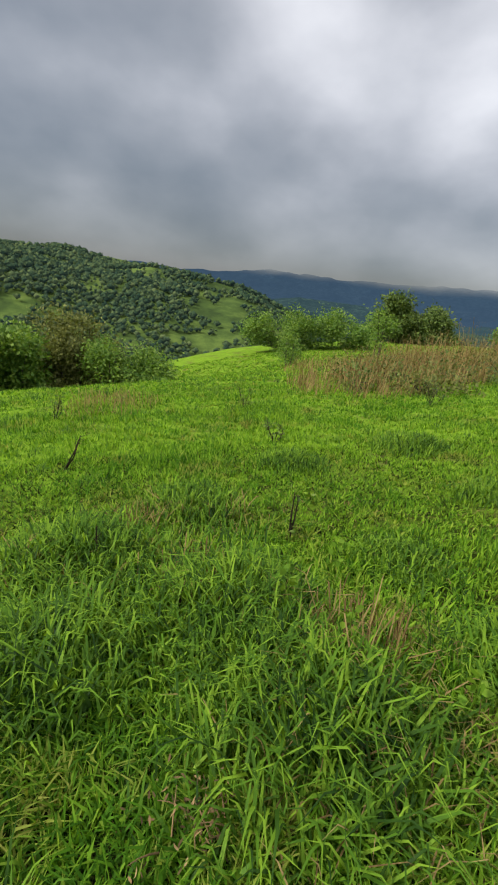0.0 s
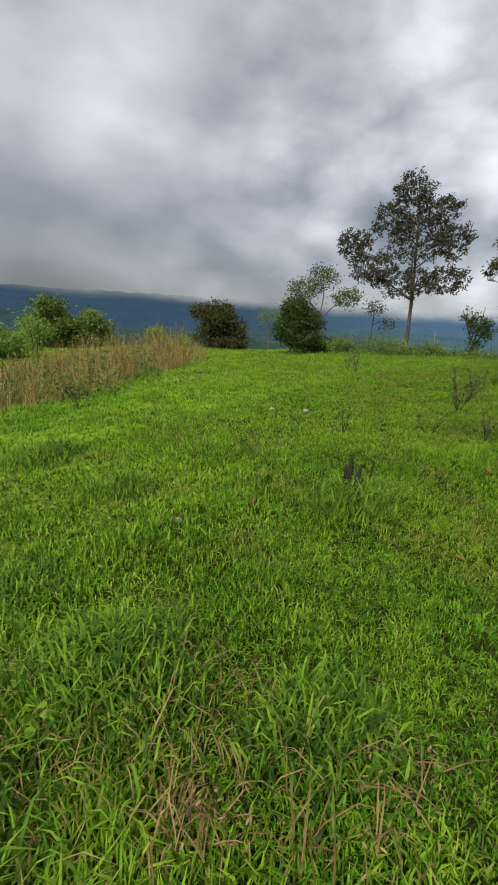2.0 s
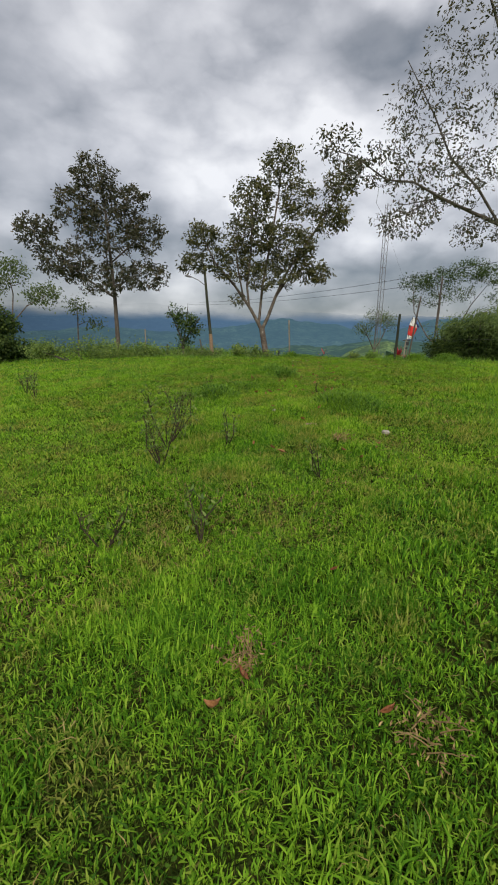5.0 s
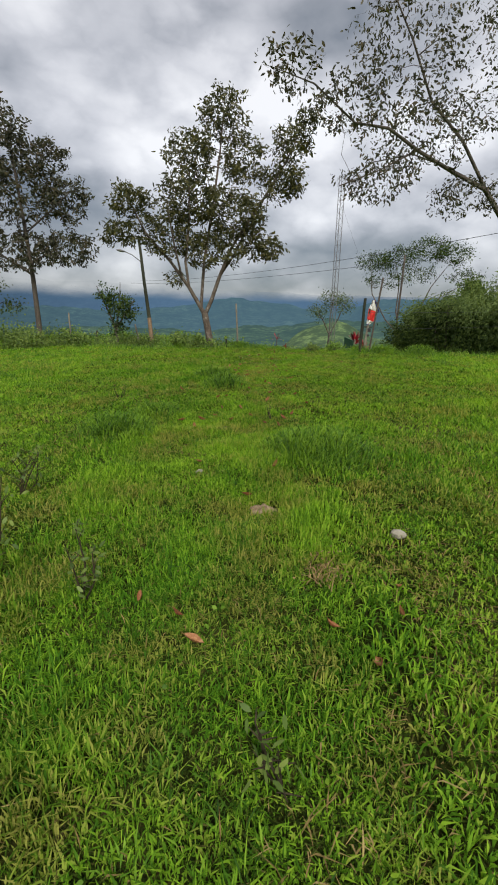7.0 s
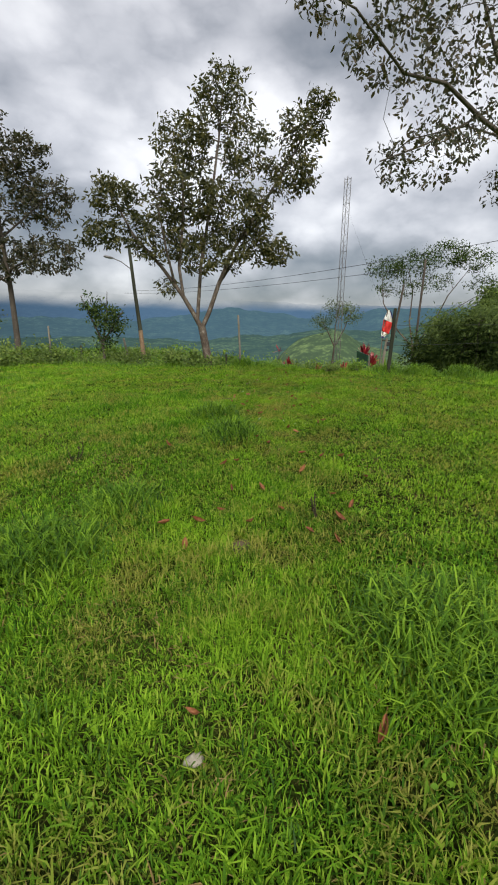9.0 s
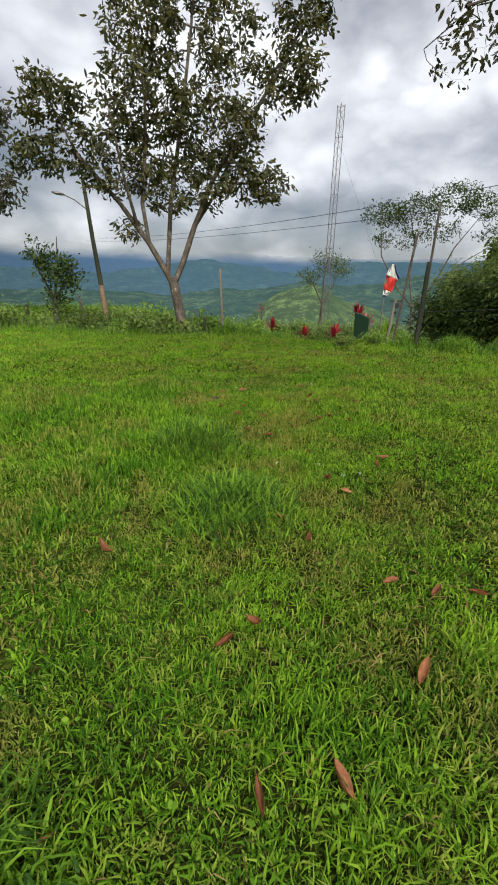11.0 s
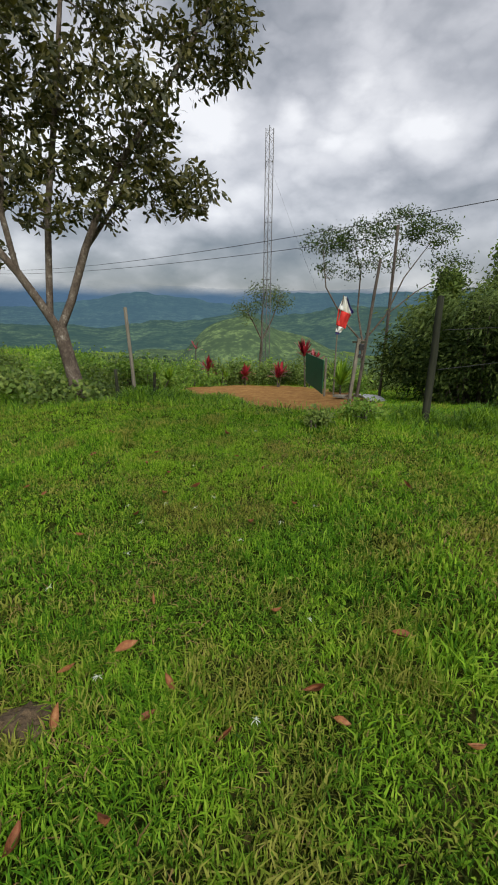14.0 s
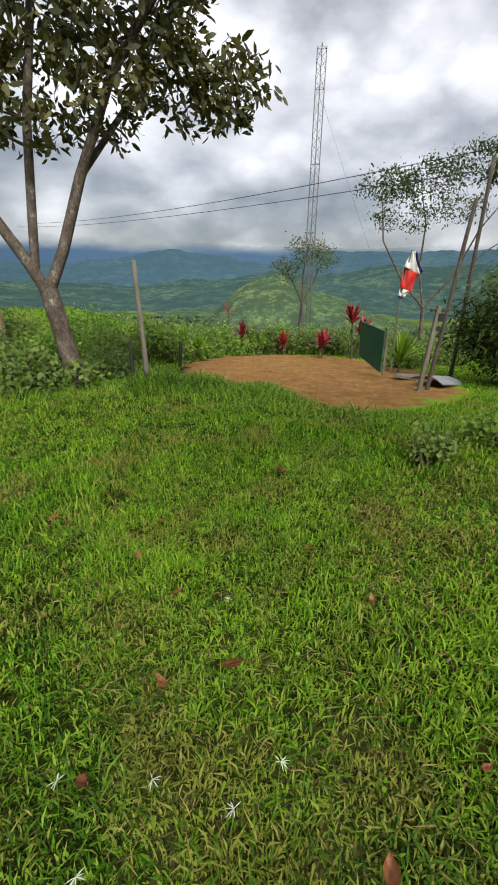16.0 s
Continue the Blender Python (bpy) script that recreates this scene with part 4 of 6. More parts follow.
# ---- bushes ----
def make_bush(name, place, label, blobs, clumps, per, leaf, mat, seed, stems=6, scatter=0.22, group="", droop=0.2, category="bush", ratio=0.5):
    rng = np.random.default_rng(seed)
    ob = base(name, place, label, category, group)
    c0 = np.mean([b[0] for b in blobs], 0)
    lumps = []
    for c, r, share in blobs:
        for k in range(6):
            d = rng.normal(size=3)
            d /= np.linalg.norm(d)
            s = rng.uniform(0.38, 0.68)
            lumps.append((np.array(c) + d * np.array(r) * (1.08 - s), np.array(r) * s, share * s))
    blobs = lumps
    tips = clump_points(rng, blobs, int(clumps * 1.45))
    tips[:, 2] = np.maximum(tips[:, 2], 0.06)
    limbs = []
    for k in range(stems):
        g = 2 * math.pi * k / stems + rng.uniform(-0.3, 0.3)
        b = blobs[k % len(blobs)]
        end = np.array(b[0]) + np.array([math.cos(g), math.sin(g), 0.2]) * np.array(b[1]) * 0.45
        foot = np.array([b[0][0] * 0.55 + 0.12 * math.cos(g), b[0][1] * 0.55 + 0.12 * math.sin(g), -0.1])
        mid = foot * 0.5 + end * 0.5 + rng.normal(size=3) * 0.08
        size = 0.018 + 0.012 * end[2]
        limbs.append([(foot, size), (mid, size * 0.75), (end, size * 0.4)])
    for path in limbs:
        V, F = tubes([path], 6)
        mesh_object("stem", np_mesh("stem", V, F), M["barkdark"], ob)
    paths, dirs = grow(rng, limbs, tips, twig=0.006, thick=0.012)
    V, F = tubes(paths, 3)
    tagged(mesh_object("branchwork", np_mesh("branchwork", V, F), M["barkdark"], ob), kind="stuff")
    k = len(tips) * per
    c = np.repeat(tips, per, 0) + rng.normal(size=(k, 3)) * scatter
    c[:, 2] = np.maximum(c[:, 2], 0.02)
    out = c - c0
    dd = out / (np.linalg.norm(out, axis=1, keepdims=True) + 1e-6) * 0.7 + rng.normal(size=(k, 3)) * 0.8
    ln = leaf * rng.uniform(0.6, 1.2, k)
    V, F = far_leaves(rng, c, dd, ln, ln * ratio, droop)
    mesh_object("crown", np_mesh("crown", V, F), mat, ob, smooth=False)["kind"] = "stuff"
    return ob


make_bush("round_bush", on_ground(-17.4, -24.4), "olive bush with sparse yellowing leaves on the pasture slope", [((0, -0.3, 2.2), (1.6, 1.6, 1.2), 2), ((0.2, 0.9, 1.5), (1.2, 1.3, 0.9), 1), ((0, -0.6, 1.1), (1.5, 1.6, 0.9), 1.2), ((0, 1.6, 0.7), (1.0, 1.0, 0.6), 0.6), ((0, -0.2, 0.5), (1.9, 2.1, 0.5), 1.3)], 400, 26, 0.14, M["leafO"], 21)
make_bush("round_bush", on_ground(-16.4, -22.3), "green bush with bare twigs on the pasture slope", [((0, 0, 1.0), (1.3, 1.2, 0.8), 1), ((-0.6, 1.4, 0.8), (1.0, 1.1, 0.6), 1), ((0, 0.4, 0.5), (1.3, 1.7, 0.5), 0.8)], 200, 24, 0.13, M["leafE"], 22)
make_bush("round_bush", on_ground(-15.6, -26.1), "bright green leafy bush on the slope below the pasture", [((0, 0, 1.7), (1.3, 1.3, 1.3), 1.4), ((0, 0, 0.7), (1.4, 1.4, 0.7), 1)], 220, 24, 0.17, M["leafE"], 52)
make_bush("round_bush", on_ground(-13.8, -27.6), "bright green bush at the foot of the slope", [((0, 0, 1.6), (1.5, 1.4, 1.3), 1)], 120, 26, 0.16, M["leafE"], 23)
make_bush("small_shrub", on_ground(-21.5, -14.2), "small yellow-green shrub in long grass", [((0, 0, 0.9), (0.8, 0.8, 0.7), 1)], 60, 22, 0.11, M["leafE"], 24, stems=4)
make_bush("tall_bush", on_ground(-31, -12.0), "bright green rounded bush behind the crest", [((0, -3.6, 1.3), (1.7, 1.7, 1.0), 1.2), ((0, -0.8, 1.7), (1.9, 1.6, 1.1), 1.5), ((0, 1.7, 2.0), (1.8, 1.6, 1.2), 1.4), ((0.5, 3.8, 1.6), (1.4, 1.3, 1.1), 1), ((0, 0, 0.6), (1.8, 4.6, 0.6), 1.5)], 420, 24, 0.17, M["leafE"], 25, stems=7)
make_bush("sapling", on_ground(-24.5, -8.6), "thin bright sapling standing in dry grass", [((0, 0, 2.2), (0.9, 0.9, 0.8), 1), ((0, 0, 1.2), (0.5, 0.5, 0.6), 0.4)], 60, 18, 0.13, M["leafE"], 26, stems=3, category="sapling")
make_bush("tall_bush", on_ground(-34.2, -3.1), "dark green tall bush with a pointed crown", [((0, -1.5, 1.3), (1.7, 1.7, 1.2), 1.4), ((0, -1.3, 2.8), (1.3, 1.4, 1.0), 1.0), ((0, 0.8, 2.0), (1.8, 1.9, 1.1), 1.5), ((0, 2.6, 1.3), (1.6, 1.8, 1.0), 1.3), ((0, 0.6, 0.6), (2.0, 3.6, 0.6), 4.0), ((0, 0.2, 1.5), (1.7, 1.8, 1.0), 2.5)], 850, 26, 0.22, M["leafD"], 27, stems=6)
make_bush("tall_bush", on_ground(-30.5, 9.6), "boxy dark bush overgrown with brown vines", [((0, 0, 1.9), (2.6, 2.6, 1.6), 2), ((-0.4, -0.8, 3.2), (2.0, 1.9, 0.9), 1), ((0, 0, 0.9), (2.8, 2.9, 0.9), 1.3)], 430, 26, 0.2, M["leafV"], 28, stems=7)
make_bush("tall_bush", on_ground(-21.9, 11.3), "rounded dark green bush with a leafy pointed top", [((0, 0, 1.6), (2.3, 2.4, 1.6), 2), ((-0.3, -0.7, 3.3), (1.3, 1.3, 1.1), 0.9), ((0, 0.2, 0.8), (2.4, 2.5, 0.8), 0.8)], 400, 26, 0.19, M["leafF"], 29, stems=7)
make_tree("airy_tree", on_ground(-22.6, 13.4, -0.1), "airy pale tree with wind-swept open branches", [
    [((0, 0, -0.2), 0.10), ((0.2, 0, 1.4), 0.085), ((0.3, 0, 2.6), 0.07)],
    [((0.3, 0, 2.6), 0.05), ((-0.6, -0.3, 4.2), 0.04), ((-1.6, -0.6, 5.8), 0.014)],
    [((0.3, 0, 2.6), 0.05), ((1.2, 0.5, 3.8), 0.04), ((2.6, 1.0, 4.6), 0.014)],
    [((0.3, 0, 2.6), 0.05), ((0.5, 0.1, 4.6), 0.04), ((0.2, 0, 6.6), 0.014)],
], [((-1.2, -0.6, 5.2), (1.3, 1.2, 0.9), 1.2), ((0.3, 0, 6.0), (1.2, 1.2, 0.9), 1.1), ((2.2, 1.0, 4.6), (1.2, 1.1, 0.7), 1.0), ((-1.6, -0.8, 3.8), (0.9, 0.9, 0.7), 0.6)],
    230, 16, 0.20, (M["bark"], M["leafC"]), seed=31, scatter=0.24, droop=0.6)
make_tree("sapling", on_ground(-16.6, 12.6, -0.1), "spindly sapling with hanging pale leaves", [
    [((0, 0, -0.2), 0.05), ((0.05, 0, 1.5), 0.045), ((0.1, 0, 2.6), 0.035), ((0.1, 0, 3.6), 0.015)],
    [((0.1, 0, 2.2), 0.025), ((0.7, 0.3, 2.5), 0.02), ((1.4, 0.6, 2.2), 0.01)],
], [((0, 0, 3.4), (0.7, 0.7, 0.5), 1), ((1.1, 0.5, 2.3), (0.6, 0.5, 0.3), 0.5)], 40, 14, 0.17, (M["bark"], M["leafC"]), "sapling", seed=33, droop=0.8)
make_tree("airy_tree", on_ground(-27.5, 12.8, -0.1), "small open tree between two dark bushes", [
    [((0, 0, -0.2), 0.07), ((0.1, 0, 1.2), 0.06), ((0.2, 0, 2.0), 0.05)],
    [((0.2, 0, 2.0), 0.035), ((-0.5, -0.2, 2.9), 0.014)],
    [((0.2, 0, 2.0), 0.035), ((0.9, 0.3, 3.0), 0.014)],
], [((-0.4, -0.2, 3.0), (0.8, 0.8, 0.6), 1), ((0.8, 0.3, 3.1), (0.8, 0.8, 0.6), 1)], 70, 16, 0.15, (M["bark"], M["leafD"]), seed=34)
make_bush("small_shrub", on_ground(-36, 6.2), "low bright shrub on the crest", [((0, 0, 1.2), (1.2, 1.2, 0.8), 1), ((1.0, 2.2, 0.7), (1.1, 1.1, 0.5), 0.7)], 100, 22, 0.16, M["leafE"], 35, stems=5)

# bank of weeds before the reddish tree
make_bush("weed_bank", on_ground(-12.6, 8.4), "low tangle of green weeds on the crest", [((-2.6, 0, 0.35), (1.6, 1.0, 0.45), 1), ((0.0, 0.4, 0.5), (1.9, 1.0, 0.6), 1.3), ((2.4, 0.3, 0.35), (1.6, 0.9, 0.45), 1), ((4.4, 0.3, 0.2), (1.4, 0.8, 0.3), 0.6)], 320, 22, 0.11, M["leafD"], 36, stems=6, category="weeds")
make_bush("small_shrub", on_ground(-2.75, 6.2), "leafy weeds round the foot of a tree", [((-0.25, -0.15, 0.3), (0.55, 0.5, 0.3), 1), ((-1.0, 0.3, 0.35), (0.55, 0.5, 0.35), 1), ((0.25, 0.1, 0.2), (0.3, 0.3, 0.2), 0.4)], 110, 18, 0.10, M["leafD"], 37, stems=5, scatter=0.1)
make_bush("small_shrub", on_ground(1.42, 3.25), "small leafy shrub in the lawn by the bank", [((0, 0, 0.13), (0.17, 0.15, 0.10), 1)], 40, 14, 0.05, M["leafD"], 38, stems=5, scatter=0.04)
make_bush("small_shrub", on_ground(2.2, 3.6), "tuft of weeds beside the fence post", [((0, 0, 0.12), (0.3, 0.3, 0.12), 1)], 46, 16, 0.05, M["leafE"], 39, stems=4, scatter=0.06)

for k, (x, y, s) in enumerate(((-10.2, -12.4, 0.9), (-12.6, -10.2, 1.0), (-15.2, -7.4, 1.1), (-8.4, -14.0, 0.7), (-17.5, -5.2, 1.0), (-13.8, -11.8, 0.9), (-9.2, -11.0, 0.8), (-11.4, -8.8, 0.9), (-11.8, -13.4, 0.8), (-14.0, -6.2, 0.9), (-16.4, -9.0, 1.2), (-7.2, -12.9, 0.6))):
    make_bush("weed_tangle", on_ground(x, y), "tangle of olive weeds among dry grass", [((0, -0.5 * s, 0.28 * s), (0.7 * s, 0.8 * s, 0.28 * s), 1), ((0, 0.7 * s, 0.25 * s), (0.6 * s, 0.7 * s, 0.25 * s), 0.8)], 50, 14, 0.085, M["leafO" if k % 3 else "leafD"], 700 + k, stems=5, group="weed tangles", category="weeds")
for k, (x, y, s) in enumerate(((-5.0, 8.6, 0.8), (-6.3, 10.6, 0.9), (-4.2, 11.6, 0.9), (-8.0, 12.6, 0.8), (-10.5, 10.4, 0.7), (-4.4, 14.2, 1.2), (-6.0, 15.6, 1.3), (-8.2, 15.2, 1.2), (-5.6, 12.9, 1.0), (-3.5, 10.4, 0.8), (-9.6, 13.4, 1.1), (-7.0, 9.4, 0.7))):
    s = 0.62 * s
    make_bush("small_shrub", on_ground(x, y), "loose green shrub on the slope beyond the lawn", [((0, 0, 0.4 * s), (0.9 * s, 0.8 * s, 0.45 * s), 1), ((0.6 * s, 0.3, 0.3 * s), (0.6 * s, 0.6 * s, 0.3 * s), 0.6)], 80, 16, 0.10, M["leafD" if k % 2 else "leafE"], 720 + k, stems=5, group="slope shrubs")

for k, (x, y, h) in enumerate(((-3.7, 16.2, 0.9), (-2.6, 18.4, 1.0), (-1.2, 20.6, 1.1), (0.2, 21.8, 0.9), (1.5, 22.6, 1.1), (3.3, 22.8, 1.0), (5.0, 22.4, 1.2), (6.6, 21.4, 1.1))):
    make_bush("yard_shrub", on_ground(x, y), "loose green shrub at the back edge of the yard", [((0, 0, 0.5 * h), (0.9 * h, 0.8 * h, 0.5 * h), 1), ((0.7 * h, 0.2, 0.35 * h), (0.7 * h, 0.6 * h, 0.35 * h), 0.7), ((-0.2, 0, 1.0 * h), (0.4 * h, 0.4 * h, 0.35 * h), 0.4)],
              70, 14, 0.13, M["leafE" if k % 3 else "leafD"], 760 + k, stems=5, group="yard shrubs")

# hedge along the drive
make_bush("hedge", on_ground(6.95, 9.4), "tall dense hedge of feathery bamboo, darkened for the shade inside it", [((-1.0, 1.2, 1.1), (1.0, 1.1, 1.1), 1.2), ((0.0, 0.0, 1.2), (1.3, 1.2, 1.2), 1.6), ((1.0, -1.4, 1.2), (1.3, 1.2, 1.2), 1.6), ((1.9, -2.8, 1.3), (1.3, 1.2, 1.3), 1.5), ((1.6, 1.6, 1.7), (1.4, 1.4, 1.6), 1.0)],
          700, 36, 0.16, M["leafG"], 41, stems=14, scatter=0.24, category="hedge", ratio=0.2, droop=0.45)
make_bush("bamboo_clump", on_ground(7.6, 9.9), "feathery green bamboo rising out of a dark hedge", [((-1.3, 1.0, 2.1), (1.0, 1.0, 0.6), 1.0), ((-0.3, -0.4, 2.3), (1.2, 1.1, 0.65), 1.3), ((0.8, -1.8, 2.4), (1.2, 1.1, 0.7), 1.3), ((1.8, -3.0, 2.5), (1.2, 1.2, 0.75), 1.2), ((1.2, 0.9, 2.8), (1.4, 1.4, 0.8), 1.0)],
          430, 30, 0.19, M["leafH"], 42, stems=12, scatter=0.26, category="bamboo", ratio=0.16, droop=0.7)
for x, y, h, seed in ((11.0, 19.4, 5.6, 43), (12.4, 17.2, 6.4, 44), (13.4, 18.6, 5.6, 45)):
    make_bush("columnar_tree", on_ground(x, y), "narrow columnar tree wrapped in climbing leaves", [((0, 0, h * 0.3), (0.75, 0.75, h * 0.3), 1), ((0, 0, h * 0.68), (0.55, 0.55, h * 0.27), 1), ((0, 0, h * 0.9), (0.35, 0.35, h * 0.1), 0.4)], 170, 24, 0.2, M["leafD"], seed, stems=4, category="tree", group="columnar trees")


# ---- red plants and yard plants ----
def rosette(rng, centre, count, length, width, rise):
    """Long strap leaves arching out of one point."""
    g = rng.uniform(0, 2 * np.pi, count)
    el = rng.uniform(rise[0], rise[1], count)
    d = np.stack([np.cos(g) * np.cos(el), np.sin(g) * np.cos(el), np.sin(el)], -1)
    L = length * rng.uniform(0.7, 1.1, count)
    V, F = [], []
    side = np.stack([-np.sin(g), np.cos(g), 0 * g], -1)
    for k in range(count):
        q = len(V)
        for s, w in ((0, 0.35), (0.4, 1.0), (0.75, 0.7), (1.0, 0.04)):
            p = centre + d[k] * L[k] * s + np.array([0, 0, -0.35 * L[k] * s * s * math.cos(el[k])])
            V += [tuple(p - side[k] * width * w / 2), tuple(p + side[k] * width * w / 2)]
        F += [(q + i, q + i + 1, q + i + 3, q + i + 2) for i in (0, 2, 4)]
    return np.array(V), np.array(F)


def strap_plant(name, place, label, heads, mat, length, width, seed, group="", count=26, rise=(0.1, 1.4)):
    rng = np.random.default_rng(seed)
    ob = base(name, place, label, "plant", group)
    for hx, hy, hz in heads:
        V, F = tubes([[((hx * 0.4, hy * 0.4, -0.1), 0.035), ((hx * 0.8, hy * 0.8, hz * 0.6), 0.03), ((hx, hy, hz), 0.025)]], 7)
        mesh_object("stem", np_mesh("stem", V, F), M["barkdark"], ob)
        V, F = rosette(rng, np.array([hx, hy, hz]), count, length, width, rise)
        mesh_object("leaf_head", np_mesh("leaf_head", V, F), mat, ob, smooth=False)["kind"] = "stuff"
    return ob


strap_plant("cordyline", on_ground(-0.5, 21.6), "red-leaved cordyline at the edge of the clay yard", [(0, 0, 0.75), (0.1, 0, 0.45)], M["redleaf"], 0.95, 0.13, 51, "red cordylines", rise=(0.5, 1.5))
strap_plant("cordyline", on_ground(-1.2, 22.4), "leaning spindly red cordyline with a bare stem", [(0.0, 0, 1.9)], M["redleaf"], 0.6, 0.10, 52, "red cordylines", 12)
strap_plant("cordyline", on_ground(1.45, 21.6), "low red-leaved cordyline at the edge of the clay yard", [(0, 0, 0.5)], M["redleaf"], 0.8, 0.12, 53, "red cordylines")
strap_plant("cordyline", on_ground(2.95, 19.6), "low red-leaved cordyline at the edge of the clay yard", [(0, 0, 0.45), (0.15, 0, 0.6)], M["redleaf"], 0.8, 0.12, 54, "red cordylines", rise=(0.4, 1.5))
strap_plant("cordyline", on_ground(4.35, 19.2), "tall red-leaved cordyline with two heads", [(-0.2, 0, 1.5), (0.25, 0, 1.0)], M["redleaf"], 0.95, 0.14, 55, "red cordylines", 34, rise=(0.5, 1.5))
strap_plant("strap_leaf_plant", on_ground(0.4, 21.8), "yellow-green strap-leaved plant by the yard", [(0, 0, 0.3)], M["weed"], 0.95, 0.14, 56, "", 22, (0.5, 1.4))
strap_plant("strap_leaf_plant", on_ground(-2.6, 17.0), "orange-tipped strap-leaved plant by the yard", [(0, 0, 0.5), (0.5, 0.2, 0.4)], M["weed"], 0.8, 0.11, 57, "", 22, (0.4, 1.4))
strap_plant("young_palm", on_ground(4.5, 13.6), "young feathery palm with arching yellow-green fronds", [(0, 0, 0.35)], M["weed"], 1.15, 0.11, 58, "", 46, (0.4, 1.4))
make_bush("small_shrub", on_ground(1.9, 22.4), "leafy green shrub below the mast", [((-0.8, 0, 0.6), (0.7, 0.6, 0.5), 1), ((0.5, 0, 0.6), (0.8, 0.6, 0.5), 1), ((2.2, -0.6, 0.7), (0.8, 0.6, 0.6), 1)], 130, 20, 0.13, M["leafD"], 59, stems=6)
make_bush("small_shrub", on_ground(-3.4, 15.5), "loose green shrub on the bank beyond the yard", [((0, 0, 0.6), (1.0, 0.8, 0.5), 1), ((-1.7, -0.5, 0.5), (1.0, 0.8, 0.5), 1), ((-3.2, -1.2, 0.5), (1.0, 0.8, 0.5), 1)], 150, 20, 0.13, M["leafE"], 60, stems=6)


for k, (x, y, s) in enumerate(((-4.2, 20.5, 1.0), (-1.9, 21.2, 0.8), (5.6, 20.2, 0.9), (0.6, 23.6, 0.9), (3.7, 22.3, 0.9), (-6.4, 17.8, 1.1), (6.6, 16.6, 0.9), (5.2, 15.2, 0.6))):
    make_bush("small_shrub", on_ground(x, y), "leafy green shrub at the edge of the yard", [((-0.4 * s, 0, 0.55 * s), (0.9 * s, 0.7 * s, 0.5 * s), 1), ((0.7 * s, 0.2, 0.4 * s), (0.7 * s, 0.6 * s, 0.4 * s), 0.7)], 90, 18, 0.12, M["leafE" if k % 2 else "leafD"], 600 + k, stems=5, group="yard shrubs")


# ---- posts, wires, mast, gate ----
def post(name, x, y, height, radius, label, mat, lean=(0, 0), seed=0, z=None, category="post", group="", square=False):
    rng = np.random.default_rng(seed)
    place = on_ground(x, y, -0.15) if z is None else (x, y, z)
    ob = base(name, place, label, category, group)
    path = []
    for s in np.linspace(0, 1, 6):
        wob = rng.normal(size=2) * radius * 0.12
        path.append(((lean[0] * s + wob[0], lean[1] * s + wob[1], (height + 0.15) * s), radius * (1 - 0.18 * s) * rng.uniform(0.94, 1.06)))
    V, F = tubes([path], 4 if square else 9)
    k = 4 if square else 9
    top = len(V)
    V = np.vstack([V, np.array(path[-1][0]) + (0, 0, radius * 0.25)])
    caps = [(top - k + i, top - k + (i + 1) % k, top, top) for i in range(k)]
    me = bpy.data.meshes.new("shaft")
    me.from_pydata([tuple(v) for v in V], [], [tuple(q) for q in F] + [c[:3] for c in caps])
    mesh_object("shaft", me, mat, ob, smooth=not square)
    return ob


post("fence_post", 2.9, 3.35, 1.62, 0.052, "dark mossy wooden fence post on the bank", M["darkwood"], (0.04, 0.08), 1, group="fence posts")
post("fence_post", -1.36, 5.85, 1.55, 0.036, "thin grey leaning fence post on the bank", M["wood"], (-0.1, 0), 2, group="fence posts")
post("fence_post", -9.94, 9.1, 1.5, 0.04, "thin grey fence post near the crest", M["wood"], (0.0, 0), 3, group="fence posts")
post("fence_post", -8.95, 9.8, 0.75, 0.06, "short dark fence stump near the crest", M["darkwood"], (0.0, 0), 4, group="fence posts")
post("fence_post", -6.9, 10.2, 1.3, 0.05, "leaning grey fence post beside the lamp post", M["wood"], (-0.25, 0), 5, group="fence posts")
post("tree_stump", -2.32, 8.7, 0.95, 0.045, "dark burnt stump beyond the bank", M["darkwood"], (-0.05, 0), 7, category="stump")
post("tree_stump", -2.25, 13.8, 0.8, 0.06, "broken grey stump at the edge of the yard", M["darkwood"], (0.05, 0), 8, category="stump")
post("utility_pole", 3.85, 9.6, 3.75, 0.045, "tall weathered wooden pole beside the gate", M["barkdark"], (0.42, 0.12), 9, category="pole", group="wooden poles")
post("utility_pole", 5.35, 11.9, 5.2, 0.052, "tall weathered wooden pole above the hedge", M["barkdark"], (0.12, 0.0), 10, category="pole", group="wooden poles")

gate = base("gate", (3.64, 9.43, -0.3), "narrow wooden gate post with a bracket and a small black box", "gate")
bm = bmesh.new()
box_bm(bm, (0.085, 0.085, 1.80), pose(0.06, 0, 0.85, 0, 5, 0), 0.008)
part("gate_post", bm, M["wood"], gate)
bm = bmesh.new()
box_bm(bm, (0.36, 0.05, 0.05), pose(0.15, 0, 1.66), 0.006)
part("bracket", bm, M["darkwood"], gate)
bm = bmesh.new()
box_bm(bm, (0.13, 0.10, 0.16), pose(0.20, -0.02, 1.53), 0.012)
part("box", bm, M["black"], gate, "small black box")
bm = bmesh.new()
bmesh.ops.create_cone(bm, cap_ends=True, segments=14, radius1=0.055, radius2=0.055, depth=0.06, matrix=pose(0.17, -0.02, 1.30, 90, 0, 0))
part("bell", bm, M["black"], gate)

